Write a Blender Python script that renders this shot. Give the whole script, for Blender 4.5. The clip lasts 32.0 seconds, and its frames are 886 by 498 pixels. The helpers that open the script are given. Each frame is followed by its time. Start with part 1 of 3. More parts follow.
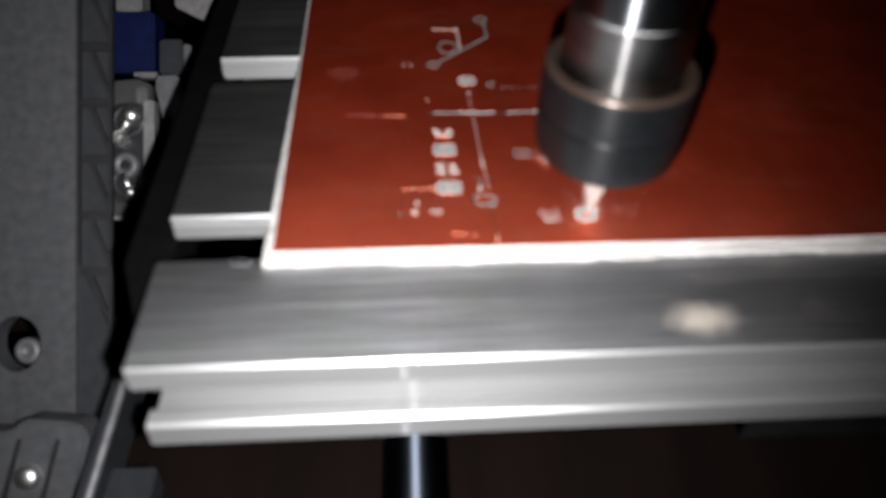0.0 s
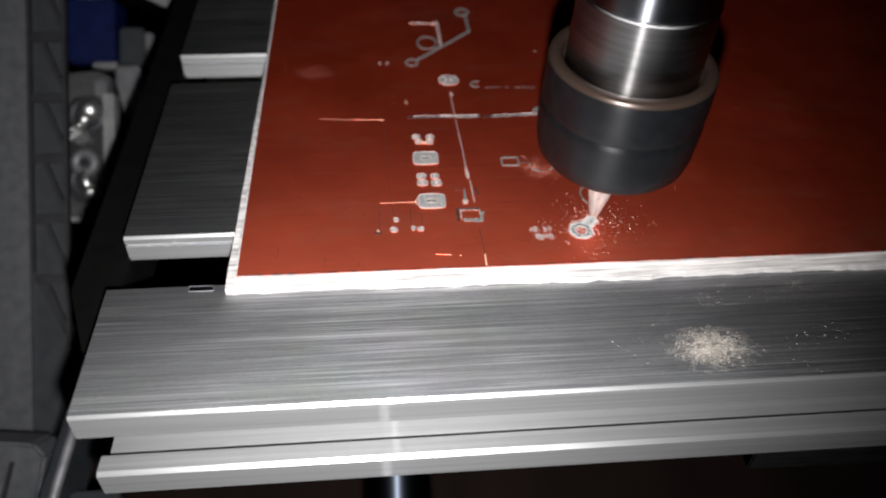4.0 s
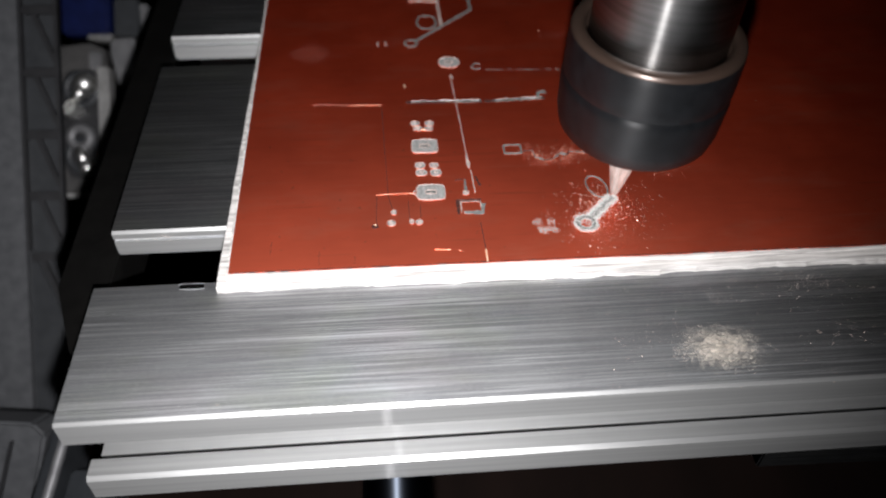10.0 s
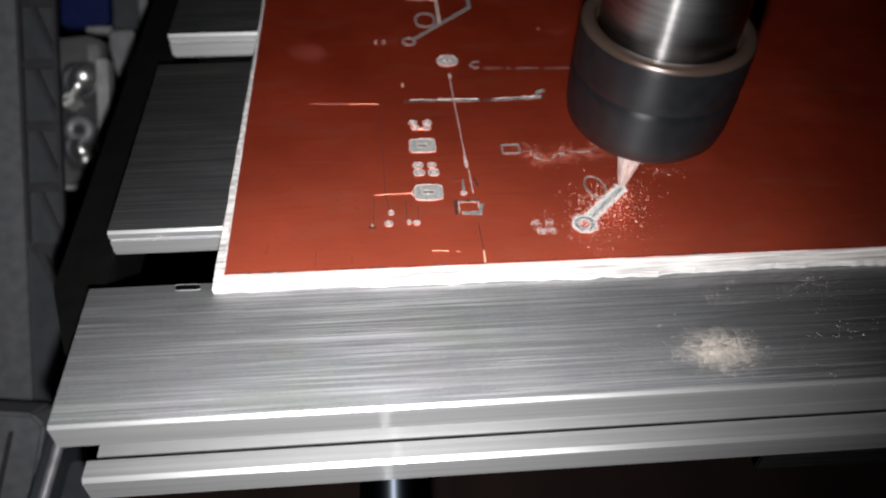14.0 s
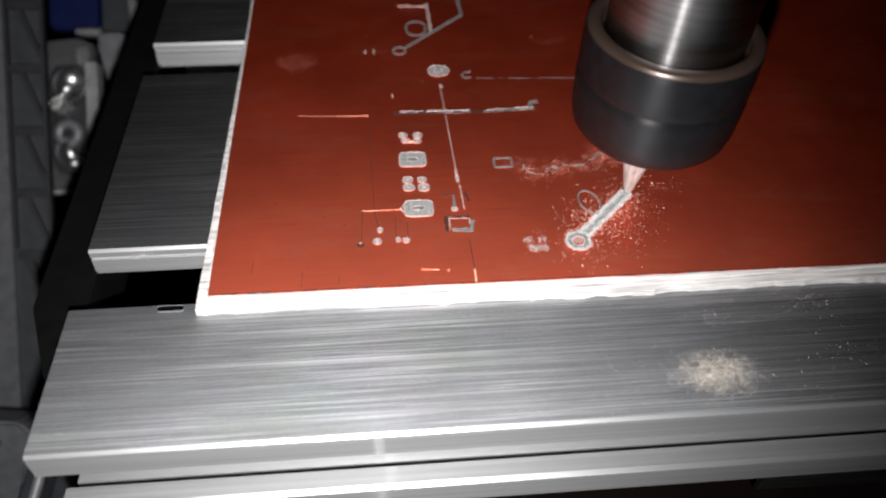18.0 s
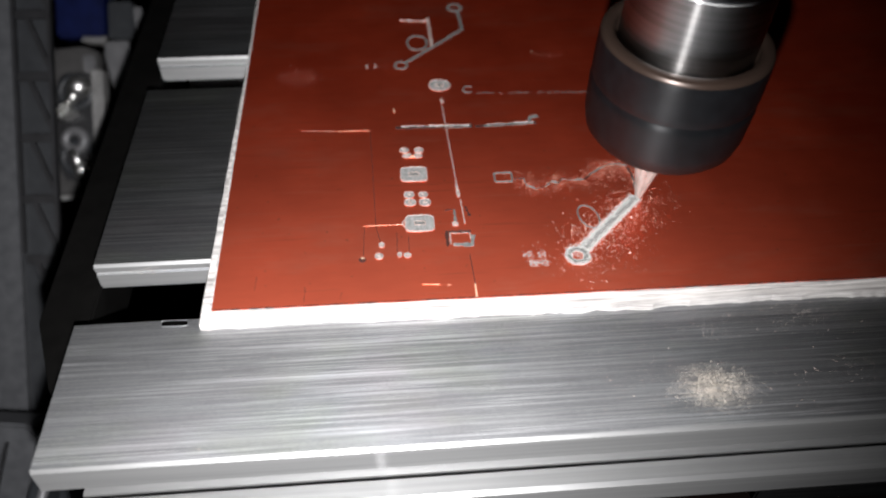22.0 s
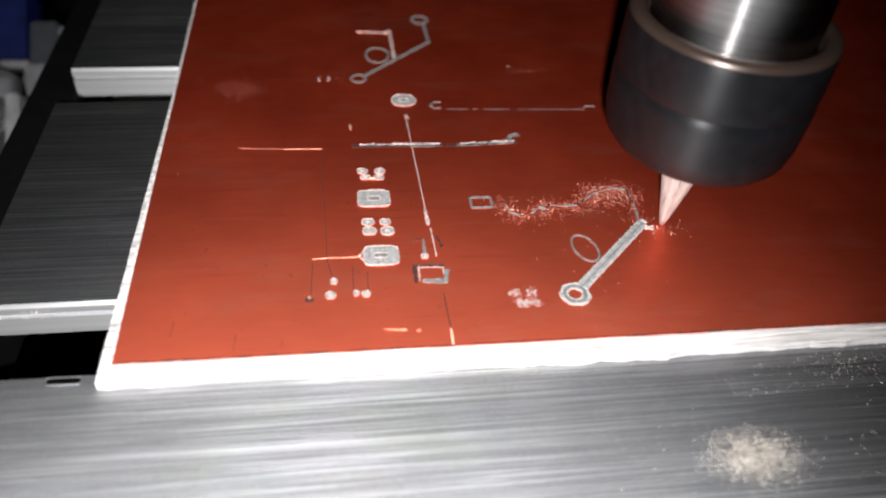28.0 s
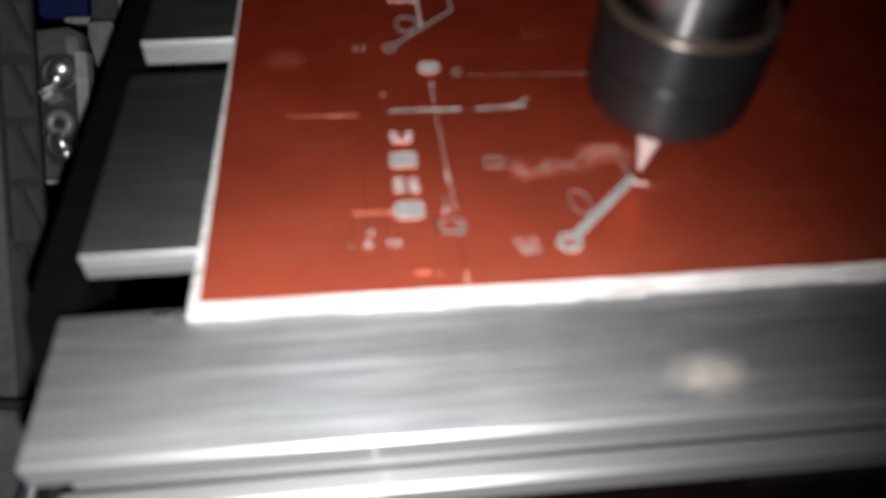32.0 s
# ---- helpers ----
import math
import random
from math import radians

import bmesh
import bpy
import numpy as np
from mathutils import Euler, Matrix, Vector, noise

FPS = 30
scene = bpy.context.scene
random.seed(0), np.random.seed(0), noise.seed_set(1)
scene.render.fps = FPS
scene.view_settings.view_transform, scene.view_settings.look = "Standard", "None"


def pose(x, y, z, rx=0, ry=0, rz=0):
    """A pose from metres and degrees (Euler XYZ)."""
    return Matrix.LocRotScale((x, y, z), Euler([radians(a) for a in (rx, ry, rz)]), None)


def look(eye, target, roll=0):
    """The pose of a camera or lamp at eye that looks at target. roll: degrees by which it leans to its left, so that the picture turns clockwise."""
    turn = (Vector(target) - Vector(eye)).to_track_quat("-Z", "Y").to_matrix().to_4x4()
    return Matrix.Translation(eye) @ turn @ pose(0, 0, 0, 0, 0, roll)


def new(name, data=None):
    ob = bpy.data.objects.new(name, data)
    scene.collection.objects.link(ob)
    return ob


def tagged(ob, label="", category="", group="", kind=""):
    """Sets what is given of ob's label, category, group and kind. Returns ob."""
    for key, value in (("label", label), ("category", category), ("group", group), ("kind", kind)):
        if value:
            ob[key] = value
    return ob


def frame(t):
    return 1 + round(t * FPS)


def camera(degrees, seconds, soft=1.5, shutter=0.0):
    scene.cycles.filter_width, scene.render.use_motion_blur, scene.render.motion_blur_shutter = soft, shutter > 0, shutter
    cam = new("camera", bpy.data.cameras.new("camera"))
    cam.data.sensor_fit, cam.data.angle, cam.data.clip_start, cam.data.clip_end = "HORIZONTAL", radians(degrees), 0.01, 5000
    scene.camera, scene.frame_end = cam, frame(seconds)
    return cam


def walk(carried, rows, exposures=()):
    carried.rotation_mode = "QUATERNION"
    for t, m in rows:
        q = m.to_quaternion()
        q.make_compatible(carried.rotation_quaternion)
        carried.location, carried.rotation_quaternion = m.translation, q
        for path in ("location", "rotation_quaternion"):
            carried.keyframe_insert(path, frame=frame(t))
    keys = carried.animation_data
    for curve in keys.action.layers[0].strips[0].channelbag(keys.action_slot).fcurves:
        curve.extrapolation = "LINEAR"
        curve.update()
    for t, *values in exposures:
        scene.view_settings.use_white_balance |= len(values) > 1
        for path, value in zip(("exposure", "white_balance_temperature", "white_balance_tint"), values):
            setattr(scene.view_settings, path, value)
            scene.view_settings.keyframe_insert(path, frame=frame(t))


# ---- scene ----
cam = camera(57.4, 32.0, soft=2.2)
CM = 0.01
# Seconds; the eye in centimetres; yaw to the left, pitch up and roll in degrees.
EYES = [
    (0, -2.201, -7.693, 6.673, -3.07, -43.08, 1.21),
    (0.5, -2.199, -7.407, 6.547, -4.57, -43.55, 2.33),
    (1, -2.174, -7.087, 6.140, -5.64, -43.55, 3.16),
    (1.5, -2.199, -7.014, 6.202, -5.93, -43.66, 3.13),
    (2, -2.222, -6.768, 6.097, -5.95, -44.10, 2.99),
    (2.5, -2.193, -6.746, 6.109, -5.80, -44.11, 2.76),
    (3, -2.201, -6.799, 6.268, -5.78, -44.23, 2.68),
    (3.5, -2.209, -6.890, 6.323, -5.51, -44.09, 2.44),
    (5.5, -2.150, -6.789, 6.488, -5.12, -44.70, 1.89),
    (6, -2.116, -6.705, 6.438, -5.26, -44.62, 1.86),
    (6.5, -2.130, -6.690, 6.269, -5.27, -44.45, 1.98),
    (7, -2.182, -6.627, 6.026, -5.81, -44.80, 2.70),
    (7.5, -2.117, -6.480, 6.019, -5.76, -45.15, 2.56),
    (8, -2.230, -6.628, 6.062, -5.67, -45.83, 2.65),
    (8.5, -2.227, -6.528, 6.022, -5.80, -46.24, 2.64),
    (9, -2.153, -6.415, 6.107, -6.02, -46.57, 2.51),
    (9.5, -2.093, -6.619, 6.291, -4.89, -46.22, 1.72),
    (10, -2.113, -6.655, 6.326, -4.86, -46.49, 1.72),
    (10.5, -2.038, -6.419, 6.209, -5.72, -46.61, 2.14),
    (11, -2.048, -6.586, 6.413, -4.58, -47.08, 1.31),
    (11.5, -2.094, -6.615, 6.292, -4.89, -46.92, 1.66),
    (12, -2.105, -6.699, 6.327, -5.05, -46.80, 1.85),
    (12.5, -2.119, -6.690, 6.318, -5.12, -46.82, 1.98),
    (13, -2.065, -6.713, 6.452, -4.57, -47.03, 1.47),
    (13.5, -2.083, -6.762, 6.421, -4.76, -46.85, 1.72),
    (14, -2.087, -6.713, 6.339, -4.93, -46.88, 1.90),
    (14.5, -2.012, -6.650, 6.398, -4.54, -46.99, 1.45),
    (16.5, -1.995, -6.672, 6.479, -4.55, -47.24, 1.41),
    (17, -1.974, -6.662, 6.449, -4.70, -47.08, 1.54),
    (17.5, -1.974, -6.555, 6.321, -5.33, -46.78, 1.94),
    (18, -1.981, -6.543, 6.324, -5.14, -47.05, 1.86),
    (18.5, -1.972, -6.531, 6.331, -5.34, -46.98, 1.96),
    (19, -1.964, -6.630, 6.348, -4.82, -46.78, 1.70),
    (19.5, -1.920, -6.391, 6.289, -5.65, -46.94, 2.03),
    (20, -1.932, -6.511, 6.344, -5.10, -47.09, 1.78),
    (20.5, -2.012, -6.582, 6.209, -5.54, -47.05, 2.31),
    (21, -1.974, -6.493, 6.419, -5.45, -47.08, 1.89),
    (21.5, -1.953, -6.587, 6.365, -4.78, -47.01, 1.65),
    (22, -1.968, -6.682, 6.475, -4.89, -46.74, 1.62),
    (22.5, -2.023, -6.793, 6.662, -4.95, -46.71, 1.59),
    (23, -2.077, -6.955, 6.609, -4.76, -46.19, 1.74),
    (23.5, -2.342, -7.223, 5.773, -5.43, -43.88, 4.05),
    (24, -2.578, -7.449, 5.034, -7.12, -38.37, 6.53),
    (24.5, -2.618, -7.174, 4.586, -7.82, -38.64, 7.37),
    (25, -2.197, -6.494, 5.306, -6.88, -41.42, 4.09),
    (25.5, -2.036, -6.053, 5.336, -7.82, -42.29, 3.76),
    (27.5, -1.996, -5.763, 5.122, -8.92, -42.34, 4.52),
    (28, -1.978, -5.673, 5.117, -8.98, -42.44, 4.46),
    (28.5, -1.974, -5.638, 5.171, -8.89, -42.62, 4.39),
    (29, -2.015, -5.840, 5.324, -9.29, -41.94, 4.65),
    (29.5, -2.047, -5.887, 5.358, -9.30, -42.28, 4.81),
    (30, -1.957, -6.566, 6.290, -7.17, -44.29, 3.46),
    (30.5, -1.982, -6.995, 6.688, -6.22, -44.16, 2.69),
    (31, -1.785, -6.509, 6.749, -4.75, -48.29, 0.93),
    (31.5, -1.810, -6.316, 6.613, -5.49, -48.45, 1.55),
    (32, -1.935, -6.522, 6.488, -5.75, -48.48, 1.77),
]


def eye_pose(x, y, z, yaw, pitch, roll):
    a, b = radians(yaw), radians(pitch)
    ahead = Vector((-math.sin(a) * math.cos(b), math.cos(a) * math.cos(b), math.sin(b)))
    eye = Vector((x, y, z)) * CM
    return look(eye, eye + ahead, roll)


walk(cam, [(t, eye_pose(*row)) for t, *row in EYES], exposures=((0, 0.32), (1.5, 0.06), (4, 0.0), (22, 0.0), (24, -0.03), (25.5, 0.22), (28, 0.36), (29.2, 0.45), (30.4, 0.23), (31, 0.22), (32, 0.0)))

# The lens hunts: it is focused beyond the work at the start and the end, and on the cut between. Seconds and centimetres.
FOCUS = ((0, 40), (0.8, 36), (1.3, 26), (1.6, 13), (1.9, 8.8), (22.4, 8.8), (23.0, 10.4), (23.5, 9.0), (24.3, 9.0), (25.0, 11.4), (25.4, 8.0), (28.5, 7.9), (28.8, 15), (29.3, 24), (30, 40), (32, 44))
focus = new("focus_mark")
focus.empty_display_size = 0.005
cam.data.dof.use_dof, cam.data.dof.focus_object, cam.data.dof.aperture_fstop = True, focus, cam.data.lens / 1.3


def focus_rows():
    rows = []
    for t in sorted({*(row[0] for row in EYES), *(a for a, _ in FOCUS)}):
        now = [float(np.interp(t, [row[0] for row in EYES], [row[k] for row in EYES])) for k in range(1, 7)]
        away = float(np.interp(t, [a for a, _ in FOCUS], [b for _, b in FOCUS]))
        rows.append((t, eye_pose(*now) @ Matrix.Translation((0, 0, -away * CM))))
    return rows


# ---- light: a phone torch beside the lens, in a dark workshop ----
world = bpy.data.worlds.new("night_room")
scene.world = world
world.use_nodes = True
world.node_tree.nodes["Background"].inputs[0].default_value = (0.9, 0.95, 1.0, 1)
world.node_tree.nodes["Background"].inputs[1].default_value = 0.009
torch = bpy.data.lights.new("torch", "SPOT")
torch.energy, torch.spot_size, torch.spot_blend, torch.shadow_soft_size = 0.90, radians(99), 1.0, 0.001
torch.color = (1.0, 0.985, 1.0)
new("torch", torch).matrix_world = look(Vector((-2.2, -7.05, 5.4)) * CM, Vector((-2.9, -0.9, 0)) * CM)


# ---- materials ----
def material(name, base, rough=0.5, metal=0.0, spec=0.5):
    m = bpy.data.materials.new(name)
    m.use_nodes = True
    b = m.node_tree.nodes["Principled BSDF"]
    b.inputs["Base Color"].default_value = (*base, 1)
    b.inputs["Roughness"].default_value = rough
    b.inputs["Metallic"].default_value = metal
    b.inputs["Specular IOR Level"].default_value = spec
    return m


def node(m, kind, **values):
    n = m.node_tree.nodes.new(kind)
    for key, value in values.items():
        n.inputs[key.replace("_", " ")].default_value = value
    return n


def link(m, a, b):
    m.node_tree.links.new(a, b)


def coords(m, stretch=(1, 1, 1)):
    tc = m.node_tree.nodes.new("ShaderNodeTexCoord")
    mp = m.node_tree.nodes.new("ShaderNodeMapping")
    mp.inputs["Scale"].default_value = stretch
    turned = m.node_tree.nodes.new("ShaderNodeMapping")
    turned.inputs["Rotation"].default_value = (0, 0, -0.02)
    link(m, tc.outputs["Object"], turned.inputs["Vector"])
    link(m, turned.outputs["Vector"], mp.inputs["Vector"])
    return mp.outputs["Vector"]


def noise_tex(m, scale, detail=4.0, stretch=(1, 1, 1), rough=0.6):
    n = node(m, "ShaderNodeTexNoise", Scale=scale, Detail=detail, Roughness=rough)
    link(m, coords(m, stretch), n.inputs["Vector"])
    return n.outputs["Fac"]


def ramp(m, fac, stops):
    r = m.node_tree.nodes.new("ShaderNodeValToRGB")
    e = r.color_ramp.elements
    while len(e) < len(stops):
        e.new(0.5)
    for at, (place, colour) in zip(e, stops):
        at.position, at.color = place, (*colour, 1)
    link(m, fac, r.inputs["Fac"])
    return r.outputs["Color"]


def mix(m, fac, a, b, blend="MIX"):
    n = m.node_tree.nodes.new("ShaderNodeMix")
    n.data_type, n.blend_type = "RGBA", blend
    for value, socket in ((fac, n.inputs[0]), (a, n.inputs[6]), (b, n.inputs[7])):
        if isinstance(value, (int, float)):
            socket.default_value = value
        elif isinstance(value, tuple):
            socket.default_value = (*value, 1)
        else:
            link(m, value, socket)
    return n.outputs[2]


def principled(m):
    return m.node_tree.nodes["Principled BSDF"]


def bump(m, height, strength, distance):
    b = node(m, "ShaderNodeBump", Strength=strength, Distance=distance)
    link(m, height, b.inputs["Height"])
    link(m, b.outputs["Normal"], principled(m).inputs["Normal"])


def brushed(m, along, amount):
    """Lines run along one axis: the gloss spreads across them."""
    g = m.node_tree.nodes.new("ShaderNodeNewGeometry")
    v = m.node_tree.nodes.new("ShaderNodeVectorMath")
    v.operation = "CROSS_PRODUCT"
    v.inputs[1].default_value = along
    link(m, g.outputs["Normal"], v.inputs[0])
    link(m, v.outputs[0], principled(m).inputs["Tangent"])
    principled(m).inputs["Anisotropic"].default_value = amount


def upright_gloss(m, amount):
    """Turned on a lathe: the gloss spreads along the upright axis."""
    t = m.node_tree.nodes.new("ShaderNodeCombineXYZ")
    t.inputs[2].default_value = 1.0
    link(m, t.outputs[0], principled(m).inputs["Tangent"])
    principled(m).inputs["Anisotropic"].default_value = amount


def satin_lobe(m, colour, rough, along, share):
    """A worn face spreads a second, wider lobe of gloss."""
    p = principled(m)
    satin = m.node_tree.nodes.new("ShaderNodeBsdfAnisotropic")
    satin.distribution = "BECKMANN"
    satin.inputs["Roughness"].default_value, satin.inputs["Anisotropy"].default_value = rough, along
    link(m, colour, satin.inputs["Color"])
    if p.inputs["Tangent"].links:
        link(m, p.inputs["Tangent"].links[0].from_socket, satin.inputs["Tangent"])
    two = m.node_tree.nodes.new("ShaderNodeMixShader")
    two.inputs[0].default_value = share
    link(m, p.outputs[0], two.inputs[1])
    link(m, satin.outputs[0], two.inputs[2])
    link(m, two.outputs[0], m.node_tree.nodes["Material Output"].inputs["Surface"])


def noise_grey(m, scale, stretch, low, high):
    return ramp(m, noise_tex(m, scale, 3, stretch), ((0.3, (low, low, low)), (0.7, (high, high, high))))


def brushed_aluminium():
    m = material("brushed_aluminium", (0.5, 0.5, 0.51), 0.46, 1.0)
    p = principled(m)
    fine = noise_tex(m, 4800, 3, (0.009, 1, 1), 0.7)
    wide = noise_tex(m, 420, 4, (0.016, 1, 1), 0.6)
    blot = noise_tex(m, 120, 5)
    grain = noise_tex(m, 7000, 2, (0.5, 1, 1))
    worn = noise_tex(m, 210, 4, (0.2, 1, 1))
    c = mix(m, ramp(m, wide, ((0.3, (0, 0, 0)), (0.7, (1, 1, 1)))), (0.300, 0.308, 0.317), (0.372, 0.380, 0.388))
    c = mix(m, 0.27, c, ramp(m, fine, ((0.30, (0.17, 0.175, 0.182)), (0.46, (0.31, 0.316, 0.323)), (0.56, (0.40, 0.406, 0.412)), (0.68, (0.85, 0.855, 0.86)))))
    for scale, low, much in ((1700, 0.71, 0.3), (3600, 0.67, 0.45), (6500, 0.64, 0.55), (10000, 0.61, 0.6)):
        lines = noise_tex(m, scale, 0, (0.006, 1, 1), 0.5)
        score = ramp(m, lines, ((low, (0, 0, 0)), (low + 0.04, (much, much, much))))
        score = mix(m, 1.0, score, ramp(m, worn, ((0.38, (0.25, 0.25, 0.25)), (0.64, (1, 1, 1)))), "MULTIPLY")
        c = mix(m, score, c, (0.95, 0.96, 0.98))
    dents = noise_tex(m, 1900, 1, (0.012, 1, 1), 0.5)
    c = mix(m, ramp(m, dents, ((0.30, (0.3, 0.3, 0.3)), (0.36, (0, 0, 0)))), c, (0.15, 0.155, 0.16))
    c = mix(m, 0.12, c, ramp(m, grain, ((0.33, (0.12, 0.12, 0.12)), (0.67, (0.66, 0.66, 0.66)))))
    c = mix(m, 0.3, c, ramp(m, blot, ((0.3, (0.68, 0.68, 0.70)), (0.7, (1, 1, 1)))), "MULTIPLY")
    for scale, tint in ((95, (0.97, 1.0, 0.90)), (70, (1.0, 0.95, 0.965)), (55, (0.95, 0.985, 1.0))):
        stain = noise_tex(m, scale, 4, (0.45, 1, 1), 0.65)
        c = mix(m, ramp(m, stain, ((0.50, (0, 0, 0)), (0.64, (0.8, 0.8, 0.8)))), c, tint, "MULTIPLY")
    link(m, c, p.inputs["Base Color"])
    link(m, ramp(m, wide, ((0.35, (0.50, 0.50, 0.50)), (0.65, (0.45, 0.45, 0.45)))), p.inputs["Roughness"])
    brushed(m, (1, 0, 0), 0.5)
    bump(m, fine, 0.35, 0.00003)
    satin_lobe(m, c, 0.72, 0.02, 0.78)
    return m


def copper_clad():
    m = material("copper_clad", (0.5, 0.13, 0.07), 0.46, 0.88)
    p = principled(m)
    blot, fine = noise_tex(m, 70, 5), noise_tex(m, 900, 3, (0.25, 1, 1))
    c = mix(m, ramp(m, blot, ((0.3, (0, 0, 0)), (0.72, (1, 1, 1)))), (0.84, 0.080, 0.030), (0.97, 0.113, 0.045))
    c = mix(m, 0.2, c, ramp(m, fine, ((0.3, (0.72, 0.067, 0.026)), (0.7, (0.98, 0.138, 0.058)))))
    smear = noise_tex(m, 130, 6, (0.3, 1, 1), 0.7)
    c = mix(m, ramp(m, smear, ((0.52, (0, 0, 0)), (0.75, (0.5, 0.5, 0.5)))), c, (0.86, 0.25, 0.16))
    spots = noise_tex(m, 1300, 3)
    c = mix(m, ramp(m, spots, ((0.27, (0.6, 0.6, 0.6)), (0.33, (0, 0, 0)))), c, (0.34, 0.05, 0.025))
    rolled = noise_tex(m, 1500, 3, (0.03, 1, 1), 0.7)
    c = mix(m, ramp(m, rolled, ((0.60, (0, 0, 0)), (0.74, (0.30, 0.30, 0.30)))), c, (0.93, 0.30, 0.20))
    c = mix(m, ramp(m, rolled, ((0.27, (0.45, 0.45, 0.45)), (0.38, (0, 0, 0)))), c, (0.45, 0.045, 0.02))
    link(m, c, p.inputs["Base Color"])
    r = ramp(m, blot, ((0.3, (0.40, 0.40, 0.40)), (0.7, (0.50, 0.50, 0.50))))
    link(m, r, p.inputs["Roughness"])
    p.inputs["Coat Weight"].default_value, p.inputs["Coat Roughness"].default_value = 0.07, 0.27
    bump(m, fine, 0.08, 0.00003)
    satin_lobe(m, mix(m, 0.5, c, (0.91, 0.345, 0.215)), 0.77, 0.0, 0.40)
    return m


def grainy(name, low, high, scale, rough=0.7, metal=0.0, height=0.0, stretch=(1, 1, 1)):
    m = material(name, low, rough, metal)
    n = noise_tex(m, scale, 5, stretch)
    link(m, ramp(m, n, ((0.3, low), (0.7, high))), principled(m).inputs["Base Color"])
    if height:
        bump(m, n, 0.6, height)
    return m


ALU = brushed_aluminium()
MILL = grainy("mill_finish_aluminium", (0.49, 0.495, 0.495), (0.67, 0.675, 0.67), 1500, 0.46, 0.86, stretch=(0.012, 1, 1))
brushed(MILL, (1, 0, 0), 0.45)
sheen = MILL.node_tree.nodes.new("ShaderNodeBsdfAnisotropic")
sheen.inputs["Color"].default_value = (0.9, 0.9, 0.9, 1)
sheen.inputs["Roughness"].default_value, sheen.inputs["Anisotropy"].default_value = 0.2, -0.96
link(MILL, principled(MILL).inputs["Tangent"].links[0].from_socket, sheen.inputs["Tangent"])
both = MILL.node_tree.nodes.new("ShaderNodeMixShader")
both.inputs[0].default_value = 0.0015
link(MILL, principled(MILL).outputs[0], both.inputs[1])
link(MILL, sheen.outputs[0], both.inputs[2])
link(MILL, both.outputs[0], MILL.node_tree.nodes["Material Output"].inputs["Surface"])
COPPER = copper_clad()
BOARD = grainy("glass_fibre_edge", (0.25, 0.235, 0.225), (0.74, 0.715, 0.69), 3800, 0.85, height=0.00006, stretch=(0.035, 0.5, 0.9))
GROOVE = grainy("milled_glass_fibre", (0.065, 0.073, 0.070), (0.20, 0.20, 0.19), 2300, 0.85, height=0.0001)
FIBRE = grainy("bared_glass_fibre", (0.14, 0.145, 0.142), (0.34, 0.335, 0.325), 2600, 0.8, height=0.00004)
EDGING = grainy("pale_burr", (0.34, 0.29, 0.27), (0.76, 0.69, 0.655), 3000, 0.55, 0.1)
BURR = grainy("copper_burr", (0.28, 0.19, 0.165), (0.66, 0.56, 0.52), 1800, 0.5, 0.15)
SCRATCH = material("bright_copper", (0.88, 0.60, 0.42), 0.42, 0.3)
DARKCUT = material("dark_score", (0.045, 0.011, 0.007), 0.8)
DUST = grainy("pale_dust", (0.30, 0.262, 0.215), (0.61, 0.55, 0.475), 2500, 0.9)
GRIT = grainy("pale_copper_grit", (0.55, 0.38, 0.32), (0.9, 0.78, 0.72), 400, 0.5, 0.2)
FUZZ = grainy("fibre_dust", (0.42, 0.40, 0.38), (0.66, 0.63, 0.60), 2500, 0.9)
SILT = grainy("fine_grey_dust", (0.22, 0.22, 0.21), (0.42, 0.40, 0.38), 2500, 0.9)
SWARF = grainy("dull_copper_swarf", (0.13, 0.040, 0.026), (0.90, 0.47, 0.35), 700, 0.4, 0.4)
HAZE = grainy("dusty_copper", (0.46, 0.17, 0.12), (0.66, 0.34, 0.27), 900, 0.7)
CHIP = grainy("copper_chip", (0.50, 0.27, 0.20), (0.94, 0.72, 0.61), 700, 0.4, 0.25)
STEEL = grainy("turned_steel", (0.25, 0.245, 0.24), (0.42, 0.41, 0.40), 2200, 0.255, 1.0, stretch=(0.05, 0.05, 1))
BLACKENED = grainy("blackened_steel", (0.003, 0.0033, 0.0038), (0.006, 0.0065, 0.0074), 900, 0.38, 0.0)
principled(BLACKENED).inputs["Specular IOR Level"].default_value = 0.27
upright_gloss(STEEL, 0.97)
satin_lobe(STEEL, noise_grey(STEEL, 2600, (0.03, 0.03, 1), 0.34, 0.62), 0.55, 0.2, 0.50)
POLISHED = grainy("polished_steel", (0.18, 0.19, 0.21), (0.26, 0.27, 0.29), 600, 0.30, 1.0, stretch=(0.1, 0.1, 1))
upright_gloss(POLISHED, 0.98)
upright_gloss(BLACKENED, 0.8)
RIM = material("worn_steel_rim", (0.046, 0.030, 0.023), 0.31, 0.45)
CARBIDE = grainy("carbide", (0.34, 0.32, 0.29), (0.94, 0.90, 0.85), 1500, 0.33, 0.1, stretch=(1, 1, 0.03))
upright_gloss(CARBIDE, 0.6)
principled(CARBIDE).inputs["Alpha"].default_value = 0.44
GREY = grainy("grey_plastic", (0.043, 0.045, 0.049), (0.070, 0.072, 0.077), 500, 0.55, height=0.00003)
CAST = grainy("sandy_grey_casting", (0.028, 0.027, 0.027), (0.055, 0.053, 0.052), 260, 0.6, height=0.00005)
BLACK = grainy("black_plastic", (0.006, 0.006, 0.007), (0.014, 0.014, 0.016), 400, 0.55)
